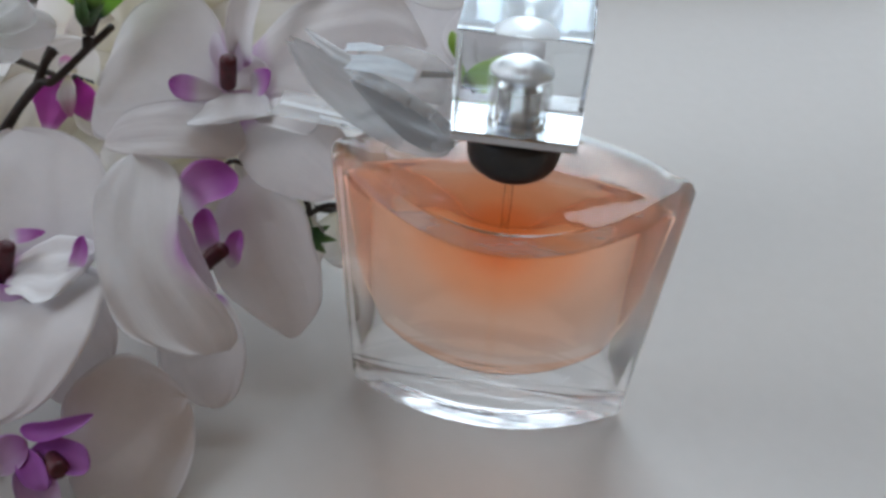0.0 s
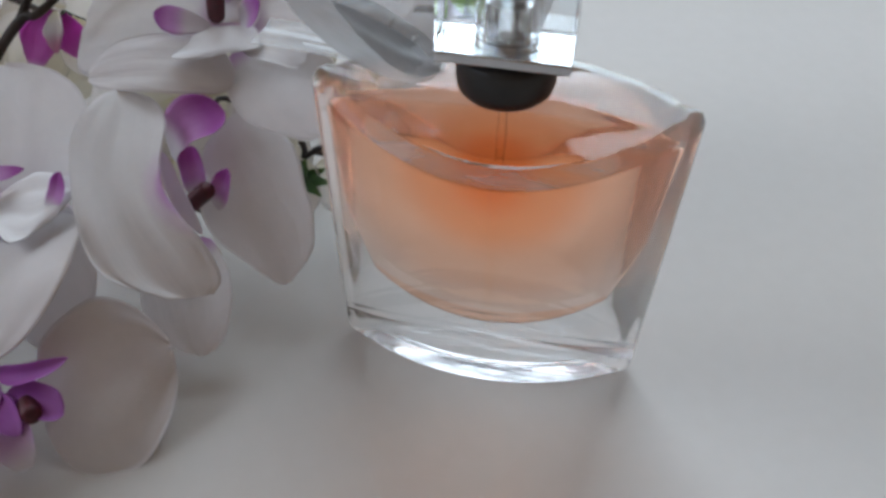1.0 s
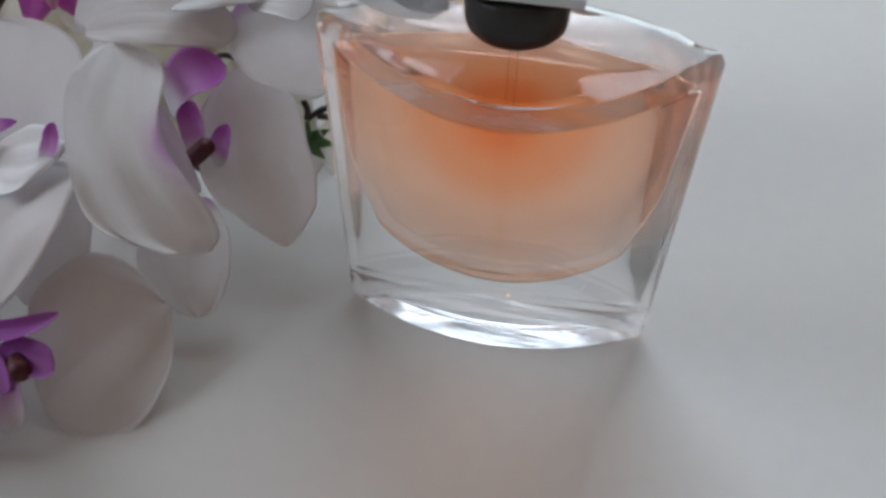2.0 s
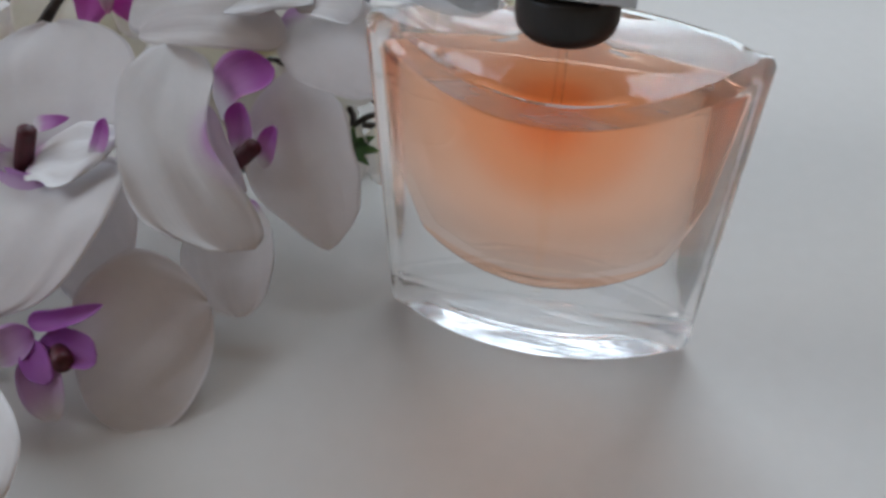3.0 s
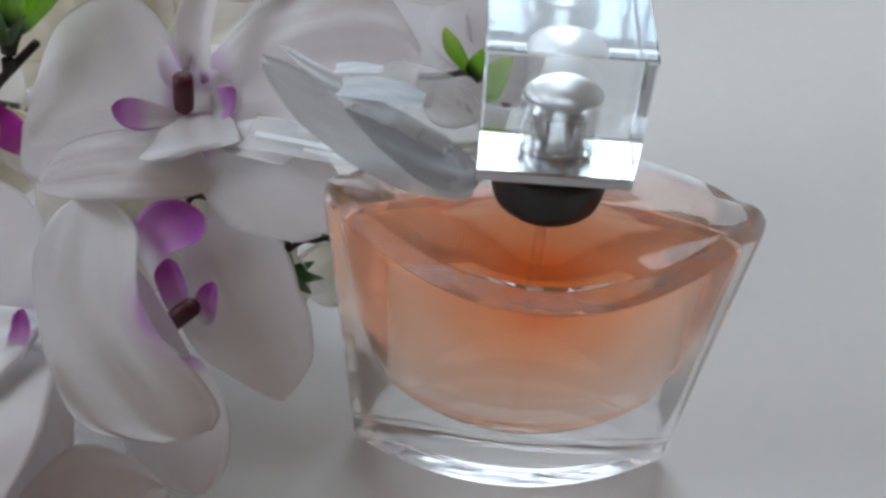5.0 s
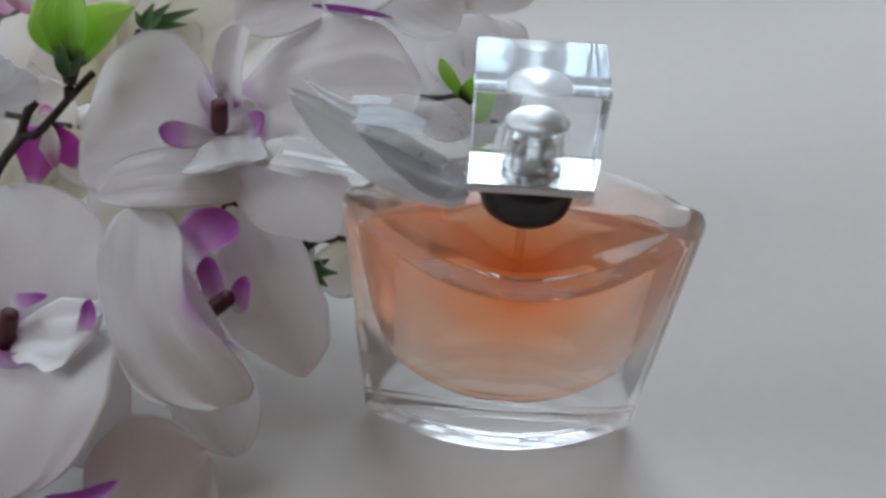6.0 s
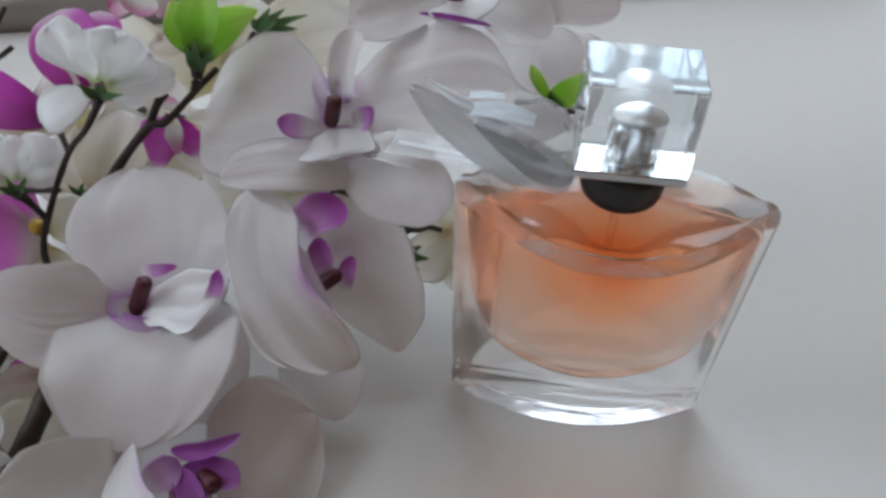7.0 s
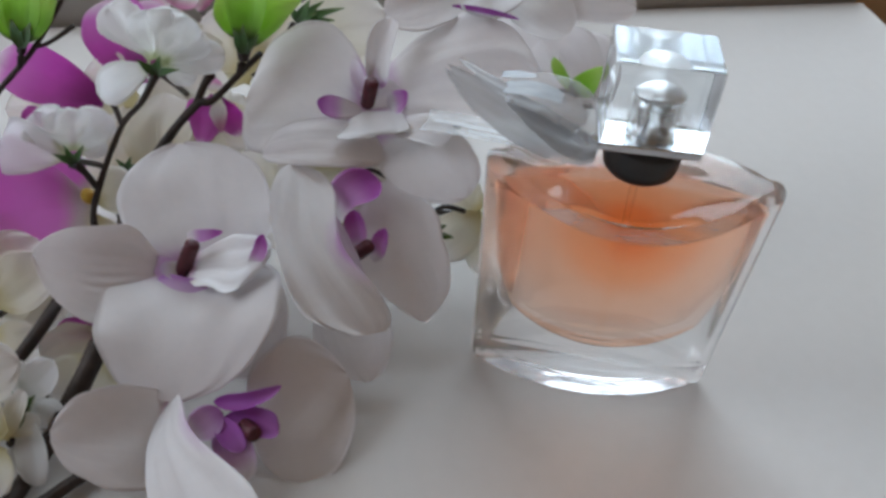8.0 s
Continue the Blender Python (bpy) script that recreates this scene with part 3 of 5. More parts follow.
rings += [hollow(bm, 0.985, 0.985), hollow(bm, 1.0, 0.95), hollow(bm, 1.01, 0.88), hollow(bm, 1.012, 0.7), hollow(bm, 1.012, 0.4)]
skin(bm, rings[:3], 1)
skin(bm, rings[2:])
bm.faces.new(rings[-1])
bm.faces.new(list(reversed(rings[0]))).material_index = 1
bmesh.ops.recalc_face_normals(bm, faces=bm.faces)
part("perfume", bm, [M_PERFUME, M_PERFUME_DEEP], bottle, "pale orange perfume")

bm = bmesh.new()
lathe(bm, [(0.0, 0.0165), (0.0009, 0.0165), (0.0009, 0.074), (0.0, 0.074)], 16)
part("dip_tube", bm, M_TUBE, bottle, "thin clear plastic dip tube")
bm = bmesh.new()
lathe(bm, [(0.0, 0.0755), (0.0060, 0.0756), (0.0082, 0.0762), (0.0092, 0.0773), (0.0096, 0.0790), (0.0097, 0.0840), (0.0094, 0.0848), (0.0, 0.0848)], 48)
part("collar", bm, M_BLACK, bottle, "matt black collar round the neck")
bm = bmesh.new()
lathe(bm, [(0.0, 0.0846), (0.0072, 0.0846), (0.0074, 0.0852), (0.0072, 0.0858), (0.0, 0.0858)], 48)
part("neck_ring", bm, M_CHROME, bottle, "polished chrome ring")

CAPW, CAPD, Z0, Z1 = 0.0124, 0.0088, 0.0857, 0.1100
part("cap_plate", box(bmesh.new(), -CAPW, -CAPD, Z0, CAPW, CAPD, Z0 + 0.0022, 0.0003), M_CHROME, bottle, "square mirror-bright metal plate under the cap", smooth=False)
# Dark patches laid on the plate imitate a reflection in its mirror metal.
for x in (-0.0097, 0.0097):
    part("plate_reflection", box(bmesh.new(), x - 0.0019, 0.0060, Z0 + 0.0020, x + 0.0019, 0.0076, Z0 + 0.00224, 0.0001), M_DARK_GREY, bottle, "small dark patch laid on the plate as a reflection", smooth=False)
bm = bmesh.new()
lathe(bm, [(0.0, 0.0881), (0.0056, 0.0881), (0.0056, 0.0889), (0.0046, 0.0890), (0.0046, 0.0897), (0.0043, 0.0898), (0.0043, 0.0962), (0.0034, 0.0964), (0.0, 0.0969)], 36)
part("pump_core", bm, M_STEEL, bottle, "polished silver pump core", smooth=False)
bm = bmesh.new()
lathe(bm, [(0.0057, 0.0893), (0.0059, 0.0892), (0.0059, 0.0895), (0.0057, 0.0896), (0.0057, 0.0893)], 48)
part("pump_ring", bm, M_DARK_GREY, bottle, "thin dark ring at the foot of the pump")
bm = bmesh.new()
lathe(bm, [(0.0060, 0.0881), (0.0068, 0.0881), (0.0068, 0.0890), (0.0064, 0.0892), (0.0063, 0.0988), (0.0059, 0.0988), (0.0059, 0.0882), (0.0060, 0.0881)], 48)
part("pump_sleeve", bm, M_SLEEVE, bottle, "clear shining sleeve round the pump")
bm = bmesh.new()
lathe(bm, [(0.0, 0.0970), (0.0034, 0.0970), (0.0036, 0.0975), (0.0036, 0.0988), (0.0052, 0.0990), (0.0060, 0.0992), (0.0062, 0.0997), (0.0060, 0.1003), (0.0048, 0.1014), (0.0032, 0.1023), (0.0015, 0.1029), (0.0, 0.1031)], 48)
part("spray_pump", bm, M_SATIN, bottle, "bright satin silver domed spray head inside the cap")
cap = part("cap", box(bmesh.new(), -CAPW, -CAPD, Z0 + 0.0023, CAPW, CAPD, Z1, 0.0005, 2), M_ACRYLIC, bottle, "clear solid acrylic block cap", smooth=False)


# ---- ribbon and flowers ----
# Same ribbon cloth: darker for overlapped folds, paler with sheen put into the colour.
M_ORGANZA_DARK = organza("dark_grey_organza", (0.34, 0.345, 0.36), 0.46)
M_ORGANZA_PAINTED_SHEEN = organza("painted_sheen_organza", (0.80, 0.90, 0.98), 0.62)
M_ORGANZA_WHITE = organza("painted_white_sheen_organza", (0.88, 0.90, 0.93), 0.48)


def ribbon(name, points, widths, mat, face, label, wave=1.2, notch=4.0):
    """A strip of cloth along points, in millimetres."""
    bm = bmesh.new()
    uvl = bm.loops.layers.uv.new("UVMap")
    pts = [Vector(p) / 1000 for p in points]
    n, nv = 24, 8
    rows = []
    for i in range(n + 1):
        q = i / n * (len(pts) - 1)
        k = min(int(q), len(pts) - 2)
        t = q - k
        p0, p1, p2, p3 = pts[max(k - 1, 0)], pts[k], pts[k + 1], pts[min(k + 2, len(pts) - 1)]
        c = 0.5 * ((2 * p1) + (p2 - p0) * t + (2 * p0 - 5 * p1 + 4 * p2 - p3) * t * t + (3 * p1 - p0 - 3 * p2 + p3) * t ** 3)
        w = (widths[k] + (widths[k + 1] - widths[k]) * t) / 1000
        d = (p2 - p1).normalized()
        s = d.cross(Vector(face)).normalized()
        up = s.cross(d)
        row = []
        for j in range(nv + 1):
            v = 2 * j / nv - 1
            tipcut = notch / 1000 * (1 - abs(v)) * max(0, (i - n + 4) / 4)
            row.append((c + s * v * w / 2 - d * tipcut + up * (wave / 1000 * math.sin(v * 5 + i * 0.35) * (0.4 + 0.6 * math.exp(-i / 8))), (i / n, j / nv)))
        rows.append(row)
    top = [[bm.verts.new(p) for p, _ in row] for row in rows]
    low = [[bm.verts.new(p - Vector(face).normalized() * 0.00012) for p, _ in row] for row in rows]
    for i in range(n):
        for j in range(nv):
            ids = ((i, j), (i, j + 1), (i + 1, j + 1), (i + 1, j))
            for grid, order in ((top, ids), (low, ids[::-1])):
                f = bm.faces.new([grid[a][b] for a, b in order])
                for loop, (a, b) in zip(f.loops, order):
                    loop[uvl].uv = rows[a][b][1]
    return part(name, bm, mat, bottle, label)


KINDS = {
    "petal": ("petal", M_PETAL), "plain": ("petal", M_PLAIN), "lip": ("lip", M_LIP_WHITE), "lip_lobe": ("lip_lobe", M_LIP), "purple_lobe": ("lip_lobe", M_TAB), "purple_lobe_full": ("lip_lobe", M_PURPLE),
    "blush": ("lip_lobe", M_BLUSHED), "faint": ("lip_lobe", M_FAINT), "side_blush": ("petal", M_SIDE_BLUSH), "throat_blush": ("petal", M_THROAT_BLUSH), "flap": ("lip_lobe", M_FLAP), "tab_tip": ("lip_lobe", M_TAB_TIP), "purple_rim": ("lip_rim", M_PURPLE), "sepal": ("sepal", M_SEPAL), "leaf": ("leaf", M_LEAF),
    "magenta": ("petal", M_MAGENTA), "magenta_tip": ("petal", M_MAGENTA_TIP), "magenta_down": ("petal", M_MAGENTA_TIP), "cream": ("petal", M_CREAM), "pink": ("petal", M_PINK), "blossom": ("petal", M_BLOSSOM),
}
seeds = iter(range(1, 5000))


def bloom(name, centre, rows, label, category, group, swap=None, pedicel=True):
    """A flower: an empty at its heart with petals, and a stalk that goes down to the table."""
    e = thing(name, Vector(centre) / 1000, label, category, group)
    for kind, base, tip, width, more in rows:
        nm, mat = KINDS[(swap or {}).get(kind, kind)]
        opts = dict(cup=0.12, bow=0.07, full=0.65, ruffle=0.35)
        opts.update(more)
        if nm == "petal" and mat in (M_CREAM, M_BLOSSOM, M_PINK):
            opts.update(ruffle=max(opts["ruffle"], 0.8), fold=0.7)
        if width < 16:
            opts.update(nu=16, nv=10)
        bm = petal(bmesh.new(), base, tip, width, seed=next(seeds), **opts)
        part(nm, bm, mat, e)
    if pedicel:
        # the stalk runs back and down behind the flower to the table
        x, y, z = Vector(centre) / 1000
        way = Vector((-0.10, 0.74, -0.66))
        end = way * ((z - 0.0016) / 0.66)
        middle = end * 0.5 + Vector((0, 0, 0.001))
        if x > -0.04:
            middle, end = Vector((-0.034, 0.008, -0.3 * z)), Vector((-0.075, 0.015, 0.0016 - z))
        bm = tube(bmesh.new(), [way * 0.003, middle, end], (0.001, 0.0009, 0.001))
        part("stalk", bm, M_BARK, e, "thin brown stalk")
    return e


def orchid(centre, rows, column):
    e = bloom("orchid_flower", centre, rows, "white cloth orchid with purple lip and dark red column", "orchid flower", "orchid flowers")
    a, b, r = column
    part("column", capsule(bmesh.new(), a, b, r), M_COLUMN, e, "dark red column")
    return e


def blossom(centre, rows):
    e = bloom("blossom", centre, rows, "small white cloth blossom with green sepals on a thin branch", "blossom", "small blossoms", {"petal": "blossom"})
    part("calyx", capsule(bmesh.new(), (0, 0, -1.5), (0, 0, 0.5), 1.6), M_SEPAL, e)
    return e


def magenta_flower(centre, rows, stamen=None):
    e = bloom("magenta_flower", centre, rows, "magenta and white cloth flower behind the orchids", "flower", "magenta flowers")
    if stamen:
        c, r = stamen
        part("stamen", capsule(bmesh.new(), c, (c[0], c[1] - 1, c[2] + 2), r), M_YELLOW, e, "yellow stamen")
    return e


def pink_flower(centre, rows):
    return bloom("pink_flower", centre, rows, "pale pink-edged cloth flower behind the orchids", "flower", "pink flowers")


def cream_flower(centre, rows):
    return bloom("cream_flower", centre, rows, "cream white cloth flower behind the orchids", "flower", "cream flowers")


def leaf_bud(centre, rows):
    return bloom("leaf_bud", centre, rows, "bright green cloth leaves on a twig", "leaves", "leaf buds", pedicel=False)


def leaf_tuft(centre, rows):
    return bloom("leaf_tuft", centre, rows, "tuft of thin green plastic leaves", "leaves", "leaf tufts")


def branch(runs):
    """A branch with its side twigs, in millimetres; its first run is the main stem."""
    main = Vector(runs[0][0][-1]) / 1000
    e = thing("branch", (main.x, main.y, 0), "dark brown plastic branch of the artificial flowers", "branch", "branches")
    for i, (pts, radii) in enumerate(runs):
        p = [Vector(q) / 1000 - e.location for q in pts]
        if i == 0:
            p.append(Vector((p[-1].x - 0.004, p[-1].y + 0.006, 0.0016)))
            radii = (*radii, radii[-1])
        part("stem" if i == 0 else "twig", tube(bmesh.new(), p, [r / 1000 for r in radii]), M_BARK, e)
    return e


# the orchid in front on the left, open to the room
orchid((-116, -10.3, 30.6), [
    ("petal", (1.2, 3.9, -1.2), (-6.9, 33.7, 19.9), 43.1, {'cup': 0.05, 'bow': 0.06, 'curl': -0.05, 'roll': 0.1, 'lo': (-1.7, -7.2, -12.6, -16.3, -18.9, -20.1, -20.5, -19.5, -17.1, -13.2, -9.2, -5.1), 'hi': (2.3, 8.0, 16.1, 22.7, 23.4, 23.3, 22.3, 20.0, 16.5, 11.1, 5.4, -1.0)}),
    ("petal", (-2.5, 2.8, -1.5), (-37.6, -8.8, 8.6), 27.0, {'cup': 0.06, 'bow': 0.1, 'curl': -0.06, 'fold': 0.5, 'roll': 0.1, 'press': 1.0, 'nv': 84, 'lo': (-0.8, -2.7, -4.9, -8.8, -14.0, -16.9, -16.8, -14.9, -11.6, -8.3, -4.4, -0.8), 'hi': (0.4, 1.7, 2.7, 4.4, 8.9, 10.3, 9.6, 8.7, 7.6, 5.8, 3.7, 1.5)}),
    ("petal", (2.2, 4.5, -0.2), (9.3, -33.9, -10.8), 47.9, {'cup': 0.1, 'bow': 0.12, 'ruffle': 0.3, 'curl': -0.06, 'roll': 0.12, 'lo': (-5.0, -13.5, -19.0, -23.2, -24.8, -24.8, -23.8, -21.2, -17.2, -12.2, -6.6, 1.5), 'hi': (8.0, 14.5, 19.0, 22.2, 23.7, 24.1, 23.7, 22.6, 20.9, 18.2, 14.6, 8.0)}),
    ("petal", (5.1, 2.9, -5.8), (32, -8.2, -4.4), 30.5, {'cup': 0.1, 'bow': 0.08, 'lo': (-0.9, -3.0, -4.6, -6.5, -8.5, -10.5, -11.2, -9.9, -7.1, -3.1, 3.1, 9.3), 'hi': (0.5, 3.4, 6.3, 10.3, 14.3, 17.6, 19.6, 20.5, 20.1, 17.8, 14.9, 12.2)}),
    ("lip", (1.3, 0.9, 3.3), (23.4, -2, 11.1), 17.0, {'cup': 0.05, 'ruffle': 0.8, 'bow': 0.05, 'fold': 0.6, 'face': (0.1, -0.3, 0.95), 'lo': (-0.4, -1.8, -2.5, -3.2, -4.3, -5.6, -6.3, -6.2, -6.0, -5.6, -5.0, -3.6), 'hi': (1.8, 5.0, 7.2, 8.6, 8.8, 9.8, 11.4, 10.6, 7.6, 4.8, 2.4, -1.2)}),
    ("lip_lobe", (1.6, -1.3, 1.4), (-6, -3.2, 4), 5.2, {'lo': (-1.1, -1.8, -2.2, -2.5, -2.7, -2.7, -2.6, -2.4, -2.0, -1.5, -0.9, -0.3), 'hi': (-0.1, 1.1, 1.8, 2.2, 2.4, 2.5, 2.4, 2.2, 1.9, 1.4, 0.9, 0.3)}),
    ("purple_lobe", (-0.8, 6.1, 7.1), (9.4, 5.2, 11.9), 3.6, {'cup': 0.1, 'lo': (-0.6, -1.4, -1.7, -1.8, -1.8, -1.6, -1.4, -1.2, -0.9, -0.6, -0.3, -0.0), 'hi': (0.3, 1.2, 1.5, 1.7, 1.8, 1.8, 1.8, 1.6, 1.2, 0.9, 0.5, 0.2)}),
    ("purple_lobe", (19, -3.1, 8), (22.4, 0.3, 16.4), 4.0, {'lo': (-0.6, -1.2, -1.4, -1.4, -1.4, -1.4, -1.4, -1.6, -1.7, -1.6, -1.4, -0.9), 'hi': (0.1, 0.9, 1.4, 1.8, 2.2, 2.5, 2.5, 2.2, 1.7, 0.9, 0.2, -0.5)}),
    ("flap", (-7.0, -4.2, -0.6), (13.5, -4.0, 1.6), 9.0, {'bow': 0.1, 'cup': 0.1, 'ruffle': 0.8, 'fold': 0.8, 'lo': (-0.4, -1.2, -1.8, -2.2, -2.0, -1.4, -1.0, -1.2, -1.6, -1.8, -1.4, -0.4), 'hi': (0.6, 2.4, 4.2, 6.0, 7.2, 7.6, 7.2, 6.2, 4.8, 3.2, 1.8, 0.4)}),
    ("blush", (-11, 0.9, 2.7), (-0.4, -1, 0.4), 6.0, {'lo': (-0.9, -1.2, -1.5, -1.8, -2.0, -2.2, -2.3, -2.3, -2.1, -1.7, -0.7, 0.8), 'hi': (-0.4, 0.3, 1.1, 2.0, 2.8, 3.4, 3.8, 3.7, 3.5, 3.1, 2.7, 1.9)}),
], column=[(-0.7, -1.5, 1.3), (2.8, -0.8, 11.1), 2.1])
# the orchid behind the ribbon
orchid((-73.2, 37.2, 59.5), [
    ("petal", (-0.4, 1, -1.8), (-37.6, 3.5, -4.6), 38.4, {'face': (0, -0.58, 0.81), 'cup': 0.08, 'bow': 0.08, 'curl': -0.05, 'roll': 0.08, 'lo': (-6.0, -8.6, -11.0, -13.4, -15.2, -16.6, -17.4, -17.6, -17.0, -15.2, -11.2, -4.0), 'hi': (8.0, 11.0, 14.6, 19.6, 23.6, 25.2, 24.7, 22.7, 19.8, 15.4, 10.1, 2.8)}),
    ("petal", (2.5, 5.7, -0.6), (47.8, 8.3, 14.6), 33.0, {'face': (0, -0.58, 0.81), 'cup': 0.03, 'bow': 0.04, 'ruffle': 0.7, 'fold': 1.0, 'pleat': 1.6, 'lo': (-6.0, -8.2, -10.4, -13.6, -16.3, -18.5, -19.3, -18.9, -16.7, -12.6, -7.1, 0.3), 'hi': (6.0, 7.0, 8.0, 9.4, 11.0, 12.6, 13.9, 14.4, 14.3, 13.0, 9.7, 5.1)}),
    ("petal", (2, 4.7, 3.9), (2.5, 15.8, 20.9), 7.7, {'cup': 0.25, 'bow': 0.1, 'lo': (-0.7, -2.3, -3.1, -3.8, -4.3, -4.5, -4.5, -4.3, -3.8, -2.9, -1.8, -0.1), 'hi': (0.8, 2.1, 2.6, 2.9, 3.0, 3.0, 3.1, 3.4, 3.7, 3.7, 3.3, 1.7)}),
    ("plain", (6, -9.0, -8.4), (-27.5, -17.5, -9.6), 18.5, {'bow': 0.14, 'cup': -0.06, 'face': (0, -0.45, 0.88), 'lo': (-1.3, -3.8, -5.4, -6.0, -6.2, -6.2, -5.6, -4.8, -3.7, -2.4, -1.2, 0.3), 'hi': (0.8, 4.2, 6.6, 8.2, 9.2, 9.8, 9.9, 9.6, 8.8, 7.4, 5.2, 2.5)}),
    ("petal", (5.8, 0.1, -5), (26.4, -21.2, -17.5), 24.8, {'cup': 0.05, 'roll': 0.12, 'lo': (0.4, -3.1, -6.4, -10.5, -13.4, -15.1, -16.1, -16.2, -15.5, -14.0, -11.8, -8.7), 'hi': (3.0, 5.4, 6.9, 8.4, 9.5, 9.7, 8.8, 6.8, 4.2, 1.6, -1.0, -4.8)}),
    ("tab_tip", (-1.5, -1.8, 0.4), (-14.2, -4.8, 2.3), 6.5, {'cup': 0.05, 'lo': (-0.8, -1.5, -2.1, -2.8, -3.3, -3.6, -3.8, -3.5, -3.0, -2.1, -1.1, 0.1), 'hi': (-0.2, 0.4, 0.8, 1.4, 1.9, 2.4, 2.7, 2.9, 2.8, 2.3, 1.7, 0.9)}),
    ("tab_tip", (5.6, -0.9, 1.6), (11.7, -2.8, 6.3), 6.6, {'lo': (-1.3, -2.1, -2.5, -2.9, -3.2, -3.3, -3.4, -3.3, -3.1, -2.9, -2.5, -2.0), 'hi': (-0.4, 0.7, 1.5, 2.1, 2.7, 3.1, 3.2, 2.9, 2.2, 1.1, -0.0, -1.2)}),
    ("lip", (0.7, -0.4, -0.2), (2.4, -13.4, -1.3), 19.7, {'cup': -0.02, 'ruffle': 0.3, 'bow': 0.05, 'fold': 0.3, 'lo': (-2.7, -5.5, -7.1, -8.5, -9.5, -10.3, -10.8, -11.1, -10.6, -2.4, 0.1, 4.4), 'hi': (-0.3, 2.0, 3.3, 4.4, 5.3, 6.2, 7.1, 8.2, 9.1, 9.4, 9.0, 7.4)}),
    ("lip", (9.5, -4.1, -0.1), (22.6, -13.7, -2.6), 10.4, {'ruffle': 0.3, 'fold': 0.3, 'cup': 0.03, 'lo': (0.3, -0.9, -2.1, -3.6, -5.2, -6.8, -8.2, -9.1, -8.8, -7.5, -5.9, -3.8), 'hi': (1.5, 3.1, 4.1, 4.3, 3.8, 3.0, 2.1, 1.3, 0.6, -0.1, -1.0, -2.3)}),
    ("faint", (-1.1, 2.5, 2.9), (-5.7, 9, 10.2), 4.2, {'lo': (-0.3, -1.0, -1.6, -2.3, -2.8, -3.0, -2.8, -2.5, -2.0, -1.6, -1.0, -0.4), 'hi': (0.3, 0.7, 1.0, 1.1, 1.2, 1.2, 1.2, 1.1, 1.0, 0.7, 0.4, 0.0)}),
    ("plain", (-9.0, 3.0, -5.0), (9.0, 4.0, 3.5), 15.0, {'full': 0.5, 'cup': 0.02, 'neck': 0.4}),
    ("faint", (1.2, 3.1, 3.4), (-1.4, 9.4, 12.2), 3.4, {'lo': (-0.1, -0.9, -1.3, -1.5, -1.6, -1.6, -1.6, -1.5, -1.2, -0.9, -0.5, -0.0), 'hi': (0.6, 1.4, 1.7, 1.8, 1.8, 1.7, 1.5, 1.3, 1.1, 0.9, 0.7, 0.4)}),
], column=[(-0.2, -0.8, 2.2), (1.0, -2.1, 9.7), 2.1])
